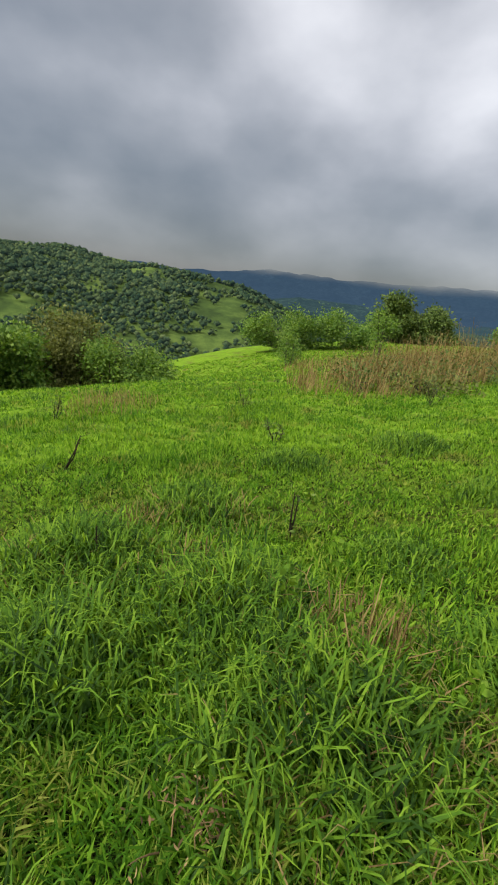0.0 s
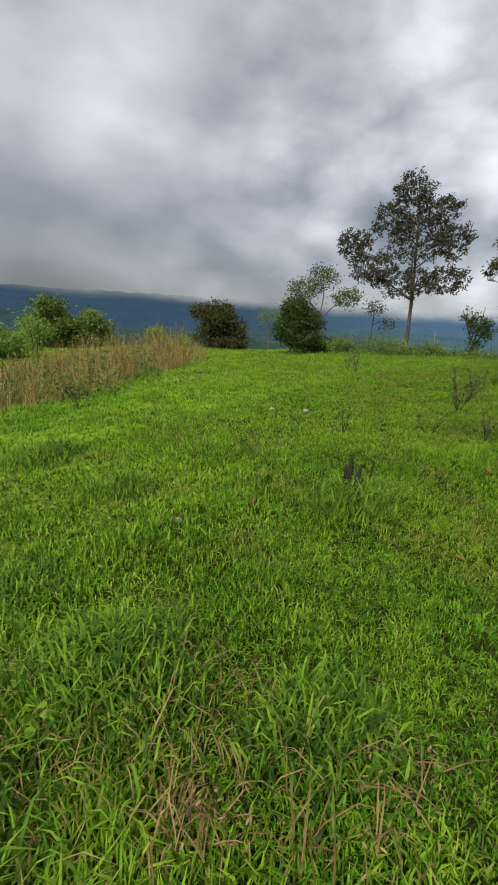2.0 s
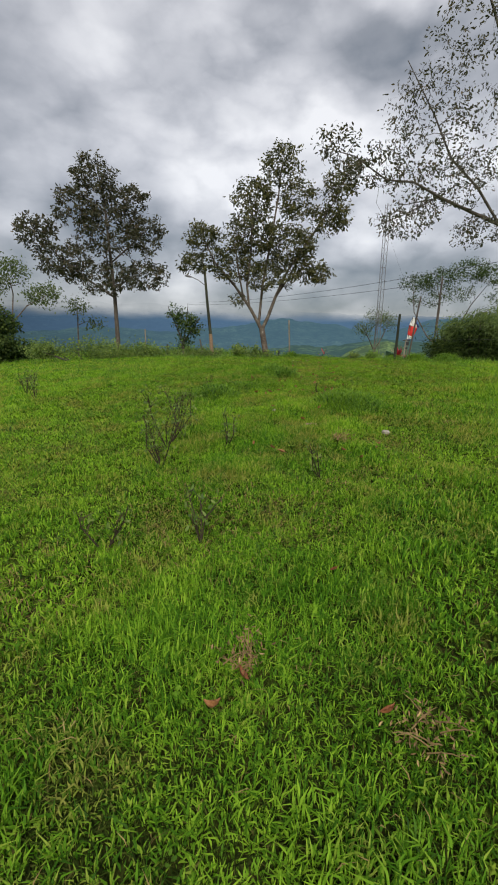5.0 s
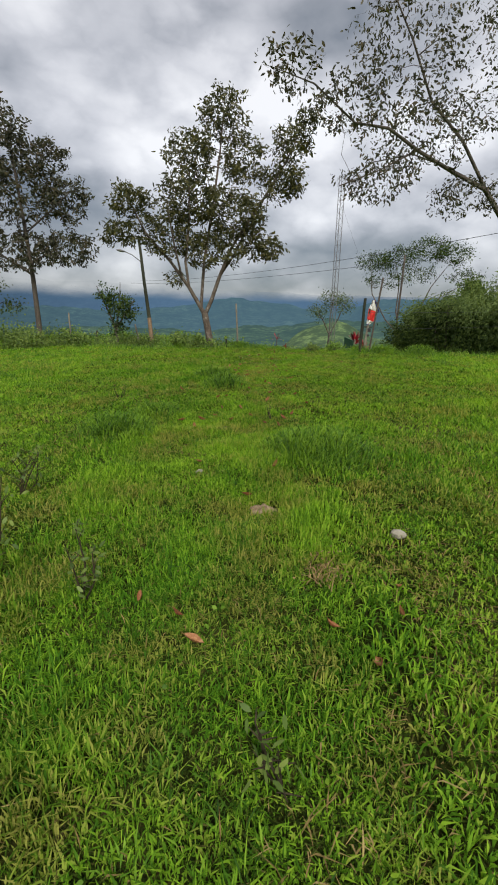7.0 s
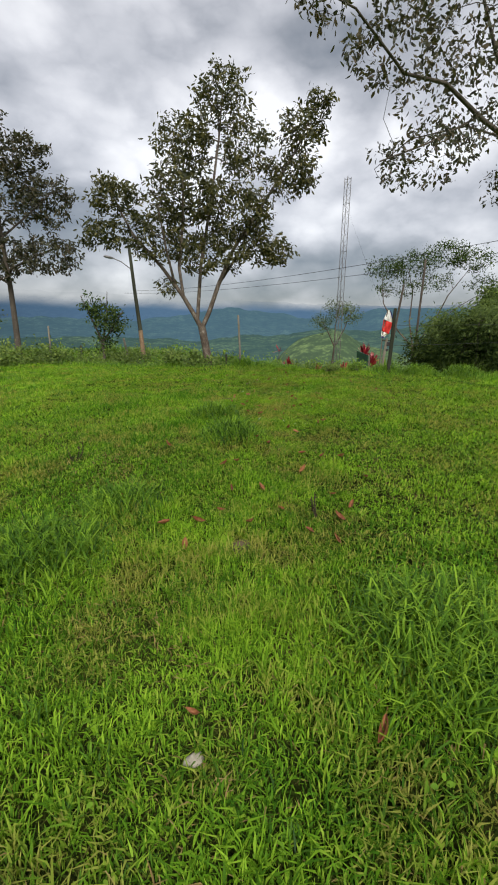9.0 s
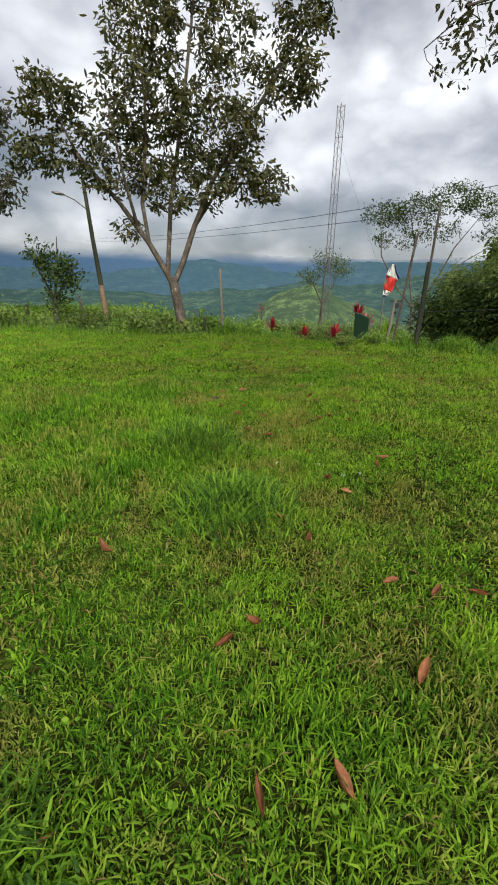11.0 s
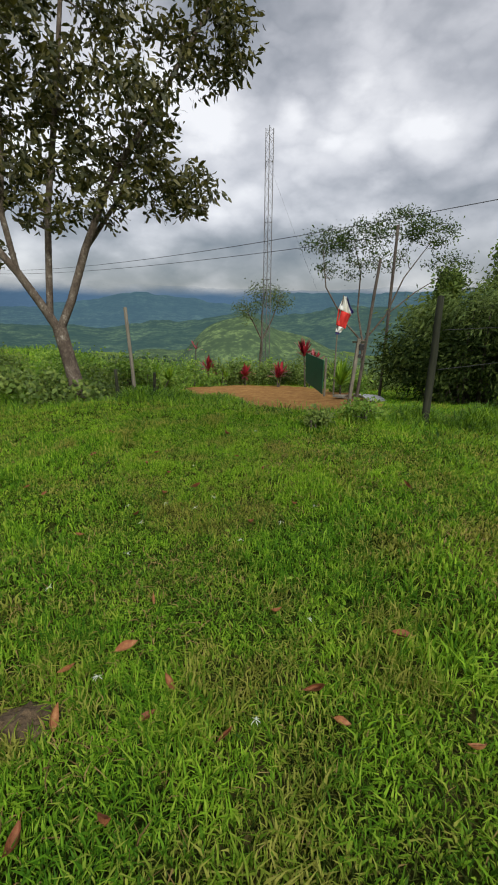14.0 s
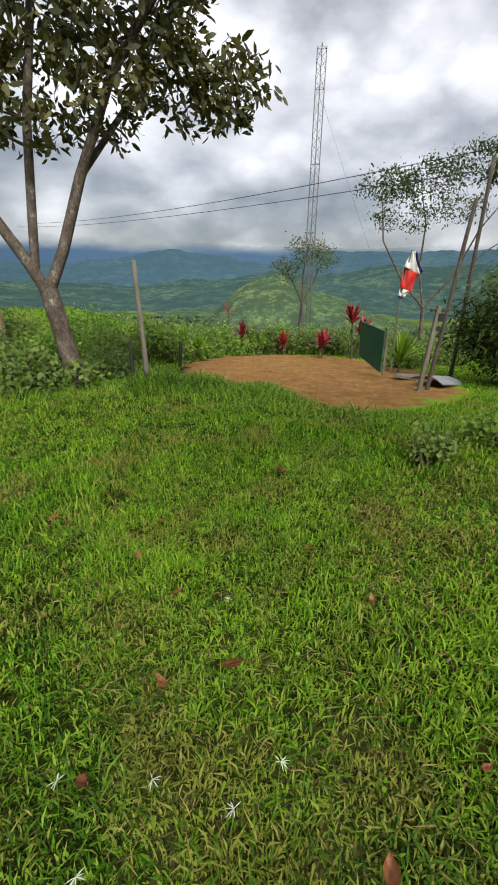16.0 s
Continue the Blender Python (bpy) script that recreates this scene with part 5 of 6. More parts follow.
# green board leaf, standing open
board = base("green_gate_leaf", (3.43, 11.75, -0.45), "open green sheet-metal gate leaf with a slanted top", "gate leaf")
bm = bmesh.new()
front = [(0.0, 0.0, 0.04), (0.0, 0.0, 1.12), (-0.37, 1.12, 1.26), (-0.34, 1.10, 0.30)]
vs = [bm.verts.new(p) for p in front] + [bm.verts.new((p[0] - 0.03, p[1] - 0.01, p[2])) for p in front]
for q in ((0, 1, 2, 3), (7, 6, 5, 4), (0, 4, 5, 1), (1, 5, 6, 2), (2, 6, 7, 3), (3, 7, 4, 0)):
    bm.faces.new([vs[i] for i in q])
bmesh.ops.bevel(bm, geom=bm.edges[:], offset=0.004, segments=1, affect="EDGES")
part("sheet", bm, M["green"], board)
bm = bmesh.new()
box_bm(bm, (0.06, 0.06, 1.22), pose(0.05, -0.02, 0.58), 0.006)
part("upright", bm, M["wood"], board, "grey wooden upright")
bm = bmesh.new()
box_bm(bm, (0.03, 0.03, 0.03), pose(-0.05, 0.13, 1.02), 0.006)
part("latch", bm, M["whitecloth"], board, "pale latch")

flag = base("flag_pole", on_ground(4.2, 13.4, -0.05), "thin wooden pole with a drooping red and white flag", "flag")
V, F = tubes([[((0, 0, -0.1), 0.03), ((0.0, 0, 1.6), 0.026), ((0.02, 0, 2.6), 0.022), ((0.16, 0, 3.47), 0.018)]], 8)
mesh_object("pole", np_mesh("pole", V, F), M["wood"], flag)


def cloth(rows, mat, name):
    """A hanging strip of cloth with folds between two edges of (x, z) points."""
    bm = bmesh.new()
    nx, nz = 12, 12
    grid = []
    for i in range(nx + 1):
        u = i / nx
        col = []
        for j in range(nz + 1):
            v = j / nz
            a = [rows[0][k] * (1 - u) + rows[1][k] * u for k in (0, 1)]
            b = [rows[2][k] * (1 - u) + rows[3][k] * u for k in (0, 1)]
            x, z = a[0] * (1 - v) + b[0] * v, a[1] * (1 - v) + b[1] * v
            col.append(bm.verts.new((x, 0.05 * math.sin(7 * u + 3 * v) + 0.03 * math.sin(15 * u - 4 * v), z)))
        grid.append(col)
    for i in range(nx):
        for j in range(nz):
            bm.faces.new((grid[i][j], grid[i + 1][j], grid[i + 1][j + 1], grid[i][j + 1]))
    ob = part(name, bm, mat, flag, smooth=True)
    ob.modifiers.new("thickness", "SOLIDIFY").thickness = 0.004
    return ob


cloth([(0.16, 3.44), (0.26, 3.42), (0.0, 3.03), (0.46, 2.84)], M["whitecloth"], "white_stripe")
cloth([(0.26, 3.42), (0.29, 3.40), (0.46, 2.84), (0.53, 2.90)], M["bluecloth"], "blue_stripe")
cloth([(0.0, 3.03), (0.46, 2.84), (-0.04, 2.50), (0.27, 2.37)], M["redcloth"], "red_stripe")
cloth([(-0.04, 2.50), (0.27, 2.37), (-0.05, 2.26), (0.11, 2.24)], M["whitecloth"], "lower_white_stripe")
cloth([(-0.05, 2.26), (0.11, 2.24), (-0.05, 2.19), (0.07, 2.18)], M["bluecloth"], "hem")

# lattice mast: three legs, bracing, guy wire
mast = base("lattice_mast", (2.85, 24.85, -2.1), "tall thin triangular lattice mast of galvanised steel", "mast")
MH, MR = 13.7, 0.24
legs = [(MR * math.cos(g), MR * math.sin(g)) for g in (0.4, 0.4 + 2 * math.pi / 3, 0.4 + 4 * math.pi / 3)]
for lx, ly in legs:
    V, F = tubes([[((lx, ly, 0), 0.021), ((lx, ly, MH), 0.021)]], 7)
    mesh_object("leg", np_mesh("leg", V, F), M["steel"], mast)
for a in range(3):
    (ax, ay), (bx, by) = legs[a], legs[(a + 1) % 3]
    path, z, k = [], 0.2, 0
    while z < MH - 0.05:
        path.append((((ax, ay, z) if k % 2 == 0 else (bx, by, z)), 0.011))
        z, k = z + 0.36, k + 1
    V, F = tubes(path and [path], 5)
    mesh_object("brace", np_mesh("brace", V, F), M["steel"], mast)
for z in (0.2, 3.1, 6.1, 9.1, 12.1, 13.6):
    path = [((x, y, z), 0.012) for x, y in (*legs, legs[0])]
    V, F = tubes([path], 5)
    mesh_object("ring", np_mesh("ring", V, F), M["steel"], mast)


def cable(name, a, b, sag, radius, label, parent=None):
    a, b = np.array(a, float), np.array(b, float)
    path = []
    for s in np.linspace(0, 1, 24):
        p = a * (1 - s) + b * s
        p[2] -= sag * 4 * s * (1 - s)
        path.append((tuple(p), radius))
    V, F = tubes([path], 5)
    ob = mesh_object(name, np_mesh(name, V, F), M["black"])
    return tagged(ob, label, "cable", "overhead cables")


cable("overhead_cable", (-18.5, 40.6, 5.6), (9.4, 10.2, 5.35), 0.5, 0.013, "black overhead cable sagging across the valley view")
cable("overhead_cable", (-19.5, 40.2, 5.3), (5.47, 11.9, 4.35), 0.35, 0.011, "thin black overhead cable from the lamp post")
cable("guy_wire", (3.0, 24.9, 9.6), (5.9, 24.4, 3.0), 0.1, 0.004, "thin steel guy wire on the mast")

lamp = base("street_lamp", (-8.15, 13.75, -0.15), "leaning lamp post with rusty base and small lamp arm", "street lamp")
V, F = tubes([[((0.6, 0, -0.6), 0.11), ((0.42, 0, 1.6), 0.10), ((0.2, 0, 3.6), 0.085), ((0.0, 0, 5.75), 0.07)]], 10)
mesh_object("post", np_mesh("post", V, F), M["darkwood"], lamp)
V, F = tubes([[((0.57, 0, -0.2), 0.118), ((0.41, 0, 1.7), 0.108)]], 10)
mesh_object("sleeve", np_mesh("sleeve", V, F), M["rust"], lamp, "rusty orange lower sleeve")
V, F = tubes([[((0.1, 0, 4.6), 0.025), ((-0.35, -0.15, 4.95), 0.025), ((-0.75, -0.35, 5.12), 0.025)]], 7)
arm = mesh_object("arm", np_mesh("arm", V, F), M["steel"], lamp)
bm = bmesh.new()
bmesh.ops.create_uvsphere(bm, u_segments=12, v_segments=8, radius=0.5, matrix=pose(-0.88, -0.42, 5.13, 0, 8, 25) @ Matrix.Diagonal((0.5, 0.2, 0.13, 1)))
part("lamp_head", bm, M["steel"], arm, smooth=True)

# fence wires along the hedge and the gate
cable("fence_wire", (3.0, 3.4, 1.35), (9.5, 6.9, 1.6), 0.03, 0.004, "rusty fence wire strung from post to hedge")["group"] = "fence wires"
cable("fence_wire", (3.0, 3.4, 1.85), (9.5, 6.9, 2.1), 0.03, 0.004, "rusty fence wire strung from post to hedge")["group"] = "fence wires"

# scrap beside the gate
bm = bmesh.new()
for i in range(5):
    box_bm(bm, (0.12, 0.7, 0.02), pose(i * 0.13, 0, 0.03 + 0.012 * (i % 2), 4, 6 - 3 * i, 10 * i), 0.003)
scrap = part("scrap_boards", bm, M["wood"])
scrap.matrix_world = pose(*on_ground(4.0, 11.3, 0.01), 0, 0, 70)
tagged(scrap, "few grey boards lying beside the gate", "boards", kind="stuff")
bm = bmesh.new()
bmesh.ops.create_grid(bm, x_segments=24, y_segments=4, size=0.5)
for v in bm.verts:
    v.co.z = 0.02 * math.sin(v.co.x * 60) + 0.10 * (1 - (2 * v.co.y) ** 2) + 0.02
sheet = part("roofing_sheet", bm, M["sheet"], smooth=True)
sheet.matrix_world = pose(*on_ground(4.45, 10.5, 0.03), 0, 8, 40) @ Matrix.Diagonal((1.1, 0.8, 1.2, 1))
sheet.modifiers.new("thickness", "SOLIDIFY").thickness = 0.006
tagged(sheet, "bent grey corrugated roofing sheet on the clay", "sheet")


# ---- stones, bare patches, fallen leaves ----
def stone(x, y, size, label, seed):
    rng = np.random.default_rng(seed)
    bm = bmesh.new()
    bmesh.ops.create_icosphere(bm, subdivisions=3, radius=0.5)
    off = rng.uniform(0, 10, 3)
    for v in bm.verts:
        d = v.co.normalized()
        v.co = d * 0.5 * (1 + 0.35 * noise.noise(Vector(d * 1.6) + Vector(off)) + 0.1 * noise.noise(Vector(d * 5) + Vector(off)))
    ob = part("stone", bm, M["stone"], smooth=True)
    ob.matrix_world = pose(*on_ground(x, y, size * 0.34), 0, 0, rng.uniform(0, 360)) @ Matrix.Diagonal((size, size * 0.75, size * 0.6, 1))
    return tagged(ob, label, "stone")


stone(2.07, -8.3, 0.10, "pale grey stone lying in the turf", 1)
stone(-2.5, -11.7, 0.10, "pale flat stone lying in the pasture", 2)
stone(-1.85, -11.6, 0.10, "pale broken stone lying in the pasture", 3)
stone(0.02, -15.2, 0.08, "pale stone lying in a hollow of the turf", 6)
stone(0.5, -7.5, 0.07, "small white pebble in the turf", 4)


def bare_patch(x, y, rx, ry, seed, mat, label, lift=0.0):
    rng = np.random.default_rng(seed)
    bm = bmesh.new()
    bmesh.ops.create_grid(bm, x_segments=28, y_segments=28, size=1.0)
    ph = rng.uniform(0, 9)
    for v in list(bm.verts):
        d = math.hypot(v.co.x, v.co.y) * (1 + 0.10 * math.sin(3 * math.atan2(v.co.y, v.co.x) + ph) + 0.05 * math.sin(7 * math.atan2(v.co.y, v.co.x)))
        gx, gy = x + v.co.x * rx, y + v.co.y * ry
        z = float(ground_z(gx, gy)) + lift + 0.035 * (1 - d * d) + 0.012 * noise.noise(Vector((gx * 14, gy * 14, ph))) + 0.022 * noise.noise(Vector((gx * 45, gy * 45, ph)))
        if d > 1:
            z -= 0.1 * (d - 1) + 0.01
        v.co = (gx, gy, z)
    ob = part("bare_patch", bm, mat, smooth=True)
    return tagged(ob, label, "bare earth", "bare patches")


PATCHES = ((0.0, -15.2, 0.14, 0.11), (1.13, -8.05, 0.15, 0.12), (0.42, -5.98, 0.13, 0.14), (2.32, -14.4, 0.12, 0.10), (-0.6, -0.82, 0.16, 0.11))
for i, (x, y, rx, ry) in enumerate(PATCHES):
    bare_patch(x, y, rx, ry, i, M["sand" if i == 1 else "dirt"], "mound of pale dry crumbled earth in the turf" if i == 1 else "bare patch of dark brown earth in the turf")


def leaf_mesh(seed):
    """A curled dry leaf with a midrib and a stalk."""
    rng = np.random.default_rng(seed)
    V, F = [], []
    n, curl, roll = 9, rng.uniform(0.6, 1.8), rng.uniform(0.6, 1.6)
    for i in range(n + 1):
        s = i / n
        w = 0.30 * math.sin(math.pi * min(1, s * 0.93 + 0.05)) ** 0.85 * (1 - 0.25 * s)
        zc = 0.18 * curl * (2 * s - 1) ** 2
        for j in (-1, -0.5, 0, 0.5, 1):
            y = j * w
            V.append((s - 0.5, y * math.cos(roll * abs(j) * 0.8), zc + abs(y) * math.sin(roll * abs(j) * 1.1) + 0.015 * math.sin(9 * s + 3 * j)))
    for i in range(n):
        for j in range(4):
            q = i * 5 + j
            F.append((q, q + 1, q + 6, q + 5))
    q = len(V)
    V += [(-0.5, -0.012, 0.18 * curl), (-0.5, 0.012, 0.18 * curl), (-0.72, 0.008, 0.2 * curl + 0.05), (-0.72, -0.008, 0.2 * curl + 0.05)]
    F.append((q, q + 1, q + 2, q + 3))
    me = bpy.data.meshes.new("fallen_leaf")
    me.from_pydata(V, [], F)
    me.materials.append(M["fallen"])
    me.polygons.foreach_set("use_smooth", np.ones(len(me.polygons), bool))
    return me


LITTER_SOUTH = ((0.17, -14.59), (1.70, -14.25), (2.12, -13.91), (2.06, -13.14), (1.25, -12.62), (1.91, -12.47), (1.32, -12.44), (1.65, -11.56), (1.79, -9.49), (0.96, -9.46), (1.59, -9.29), (0.82, -9.28), (0.59, -9.18), (1.93, -9.16), (1.97, -8.92), (0.98, -7.88), (0.46, -7.35), (1.16, -7.34), (0.07, -6.09), (1.08, -5.91), (-0.17, -5.78), (0.89, -5.77), (0.07, -5.72), (0.46, -5.70), (1.10, -5.58), (0.21, -5.54), (-0.59, -5.49), (0.67, -5.45))
LITTER_MIDDLE = ((1.21, -5.37), (-0.37, -5.30), (1.08, -5.17), (0.23, -5.14), (0.47, -5.07), (1.39, -4.75), (0.81, -4.68), (0.06, -4.60), (0.17, -4.49), (1.21, -4.23), (1.01, -4.22), (0.80, -4.18), (-0.69, -4.03), (0.43, -3.85), (0.27, -3.68), (0.14, -3.29), (-0.11, -3.27), (0.71, -3.20), (0.61, -3.00), (0.99, -2.78), (1.06, -2.66), (-0.31, -2.60), (-0.72, -2.52), (0.48, -2.47), (-0.62, -2.24), (0.50, -2.15), (0.14, -2.07), (-0.07, -1.96), (0.35, -1.82), (0.91, -1.73), (0.62, -1.65), (0.74, -1.56), (0.06, -1.54), (0.47, -1.51), (-0.22, -1.49), (1.03, -1.49))
LITTER_NORTH = ((-0.43, -1.29), (-0.18, -1.25), (1.07, -1.13), (0.20, -0.98), (0.63, -0.97), (-0.10, -0.89), (-0.47, -0.87), (0.57, -0.82), (-0.04, -0.72), (-0.49, -0.62), (1.02, -0.56), (-0.26, -0.50), (0.46, -0.33), (-0.18, -0.17), (2.15, 0.21), (-0.81, 0.62), (0.40, 0.66), (-0.46, 0.88), (0.75, 0.91), (1.75, 1.16), (-0.29, 1.19), (-0.03, 1.26), (-1.31, 1.30), (-1.53, 1.51), (0.56, 1.57), (-0.31, 1.69), (-0.55, 1.94), (0.35, 1.99), (-0.50, 2.30), (-1.18, 2.38), (0.24, 3.04), (-1.17, 3.14))
SEDGES = ((0.68, -3.13), (0.80, -3.07), (0.21, -3.01), (0.52, -2.92), (0.29, -1.01), (-0.33, -0.77), (0.58, -0.50), (-0.74, -0.16), (-0.39, 0.13), (0.29, 0.29), (0.57, 0.45), (-0.40, 0.63), (0.84, 0.64), (-0.02, 0.76), (-0.52, 0.82), (-0.25, 0.82), (0.11, 0.86), (-0.08, 1.49), (0.56, 2.61))
leaf_meshes = [leaf_mesh(s) for s in range(6)]
rng = np.random.default_rng(77)
for k, (x, y) in enumerate(LITTER_SOUTH + LITTER_MIDDLE + LITTER_NORTH):
    ob = new("fallen_leaf", leaf_meshes[k % 6])
    size = rng.uniform(0.06, 0.11)
    ob.matrix_world = pose(*on_ground(x, y, 0.055), rng.uniform(-35, 35), rng.uniform(-35, 35), rng.uniform(0, 360)) @ Matrix.Diagonal((size, size, size, 1))
    tagged(ob, "dry curled reddish-brown leaf lying on the turf", "leaf", "fallen leaves")


def star_flower(x, y, seed):
    """A wiry stem with thin white star-like seed rays."""
    rng = np.random.default_rng(seed)
    h = rng.uniform(0.12, 0.17)
    ob = base("star_sedge", on_ground(x, y), "thin sedge stem with a white star-shaped head", "flower", "white star sedges")
    V, F = tubes([[((0, 0, 0), 0.0016), ((0.01, 0, h * 0.5), 0.0015), ((0.015, 0.005, h), 0.0014)]], 4)
    mesh_object("stem", np_mesh("stem", V, F), M["weed"], ob)
    V, F = rosette(rng, np.array([0.015, 0.005, h]), 7, 0.028, 0.003, (-0.1, 0.5))
    mesh_object("head", np_mesh("head", V, F), M["petal"], ob, "white star-shaped head", smooth=False)


for k, (x, y) in enumerate(SEDGES):
    star_flower(x, y, 300 + k)


# ---- dead weeds and stalks ----
def dead_weed(x, y, height, stems, spread, seed, label="dead dark weed with bare thin stalks", leafy=0):
    rng = np.random.default_rng(seed)
    ob = base("dead_weed", on_ground(x, y, -0.02), label, "weed", "dead weeds")
    tips = []
    for k in range(stems):
        g, h = rng.uniform(0, 6.28), height * rng.uniform(0.6, 1.0)
        e = np.array([math.cos(g) * spread * 1.7 * h, math.sin(g) * spread * 1.7 * h, h])
        m = e * 0.5 + rng.normal(size=3) * (0.09 if stems > 2 else 0.035) * h * (0.3 + min(spread * 4, 1))
        w = 1.0 if stems > 2 else 1.35
        paths = [[((0, 0, 0), 0.006 * w), (tuple(m), 0.0048 * w), (tuple(e), 0.0026 * w)]]
        for b in range(7):
            s = rng.uniform(0.3, 0.97)
            o = m * min(s * 2, 1) + (e - m) * max(s * 2 - 1, 0)
            t = o + np.array([rng.normal() * 0.06, rng.normal() * 0.06, rng.uniform(0.03, 0.13)]) * height * (0.6 + spread * 3)
            paths.append([(tuple(o), 0.0034), (tuple(t), 0.0018)])
            tips.append(t)
        V, F = tubes(paths, 5)
        mesh_object("stalk", np_mesh("stalk", V, F), M["stalk"], ob)
        tips.append(e)
    if leafy:
        p = np.repeat(np.array(tips), leafy, 0) + rng.normal(size=(len(tips) * leafy, 3)) * 0.05 * height
        p[:, 2] = np.maximum(p[:, 2], 0.02)
        V, F = leaves(rng, p, rng.normal(size=p.shape), 0.05, 0.02, 0.3)
        mesh_object("foliage", np_mesh("foliage", V, F), M["leafD"], ob, smooth=False)["kind"] = "stuff"
    return ob


WEEDS = ((-0.33, -17.05, 0.44, 2, 0.04, 1), (0.18, -18.26, 0.34, 1, 0.05, 0), (-1.85, -19.2, 0.45, 2, 0.25, 0), (-4.6, -20.3, 0.5, 4, 0.15, 2), (0.67, -17.75, 0.26, 1, 0.06, 0),
         (0.66, -14.0, 0.26, 3, 0.12, 0), (0.77, -13.87, 0.52, 1, 0.04, 0), (-0.69, -12.2, 0.45, 3, 0.12, 1), (0.13, -11.55, 0.42, 3, 0.3, 1), (0.74, -11.35, 0.42, 4, 0.25, 1),
         (-0.17, -10.0, 0.55, 6, 0.25, 2), (-0.42, -9.3, 0.75, 8, 0.25, 2), (1.42, -10.0, 0.35, 3, 0.2, 1), (-5.1, -6.0, 0.6, 6, 0.3, 2), (-4.4, -6.6, 0.5, 5, 0.3, 2), (-5.4, -13.8, 0.45, 6, 0.35, 2),
         (-0.9, -8.0, 0.5, 5, 0.3, 2), (0.28, -9.2, 0.48, 3, 0.14, 2), (0.95, -5.5, 0.22, 2, 0.2, 0), (-1.6, -4.4, 0.28, 3, 0.25, 0), (-5.6, -17.2, 0.45, 4, 0.2, 2), (-3.0, -16.9, 0.3, 4, 0.3, 2))
for k, (x, y, h, stems, spread, leafy) in enumerate(WEEDS):
    dead_weed(x, y, h, stems, spread, 400 + k, "dead dark weed with bare thin stalks" if leafy < 2 else "withered weed with thin stalks and small dark leaves", leafy)
# broken stub: splinters of uneven height
stub = base("wood_stub", on_ground(0.67, -13.97, -0.05), "short dark broken wooden stub in a grass tuft", "stub")
for sx, sy, h, lean in ((0, 0, 0.38, -0.03), (0.028, 0.012, 0.32, 0.04), (-0.026, 0.010, 0.28, -0.05), (0.008, -0.026, 0.24, 0.01), (0.045, -0.008, 0.20, 0.06)):
    V, F = tubes([[((sx, sy, -0.05), 0.030), ((sx + lean * 0.5, sy, h * 0.6), 0.024), ((sx + lean, sy + 0.004, h), 0.004)]], 6)
    mesh_object("splinter", np_mesh("splinter", V, F), M["darkwood"], stub)


def dry_twigs(x, y, size, seed):
    """A low heap of dead bent stems with shrivelled leaves."""
    rng = np.random.default_rng(seed)
    ob = base("dry_twigs", on_ground(x, y, 0.01), "small heap of dry brown stems and withered leaves", "twigs", "dry twig heaps")
    tips = []
    for k in range(12):
        g = rng.uniform(0, 6.28)
        o = rng.normal(size=2) * size * 0.35
        q = [np.array([o[0] + math.cos(g) * size * u, o[1] + math.sin(g) * size * u, 0.03 + 0.06 * math.sin(2.6 * u) + 0.004 * k]) for u in (0, 0.2, 0.42, 0.62)]
        V, F = tubes([[(tuple(v), r) for v, r in zip(q, (0.0032, 0.0028, 0.002, 0.001))]], 5)
        mesh_object("stem", np_mesh("stem", V, F), M["straw"], ob)
        tips += q[1:]
    p = np.repeat(np.array(tips), 4, 0) + rng.normal(size=(len(tips) * 4, 3)) * 0.03
    p[:, 2] = np.maximum(p[:, 2], 0.02)
    V, F = leaves(rng, p, rng.normal(size=p.shape), 0.026, 0.007, 0.4, 0.5)
    mesh_object("foliage", np_mesh("foliage", V, F), M["straw"], ob, "shrivelled leaves", smooth=False)["kind"] = "stuff"


TWIGS = ((2.2, -15.72, 0.24), (1.87, -16.33, 0.16), (1.3, -12.36, 0.14), (2.07, -12.53, 0.18), (1.54, -8.94, 0.16), (1.6, -17.55, 0.16))
for k, (x, y, size) in enumerate(TWIGS):
    dry_twigs(x, y, size, 800 + k)


# ---- grass ----
TRACK = ((1.95, -17.7), (1.5, -13.9), (0.3, -6.2), (0.1, 3.0))


def off_line(p):
    """Distance from the bent middle line of the pasture track."""
    best = np.full(len(p), 1e9)
    for a, e in zip(TRACK, TRACK[1:]):
        a, d = np.array(a), np.array(e) - np.array(a)
        t = np.clip(((p - a) @ d) / (d @ d), 0, 1)
        best = np.minimum(best, np.linalg.norm(p - (a + t[:, None] * d), axis=1))
    return best


def bare(p):
    """Where no grass grows: the yard and the bare patches."""
    keep = ((p[:, 0] - YARD[0]) / YARD[2]) ** 2 + ((p[:, 1] - YARD[1]) / YARD[3]) ** 2 > 1.0
    for x, y, rx, ry in PATCHES:
        keep &= ((p[:, 0] - x) / rx) ** 2 + ((p[:, 1] - y) / ry) ** 2 > (0.6 if rx > 0.14 else 0.25)
    return keep


def sown(rng, lo, hi, density):
    """Random places whose distance from the line lies between lo and hi, at that many to the square metre."""
    x0, x1, y0, y1 = -hi - 0.5, min(hi + 3, 9.5), -18.5 - min(hi, 14), min(5 + hi, 24)
    k = int((x1 - x0) * (y1 - y0) * density)
    p = np.stack([rng.uniform(x0, x1, k), rng.uniform(y0, y1, k)], -1)
    d = off_line(p)
    # the plot that the track looks over: north-west of it, not behind
    seen = (p[:, 0] < 3.8 + 0.36 * np.maximum(p[:, 1] + 16, 0)) & (p[:, 1] > -18.6 - 0.5 * (2.6 - p[:, 0]))
    return p[(d >= lo) & (d < hi) & seen & bare(p)]


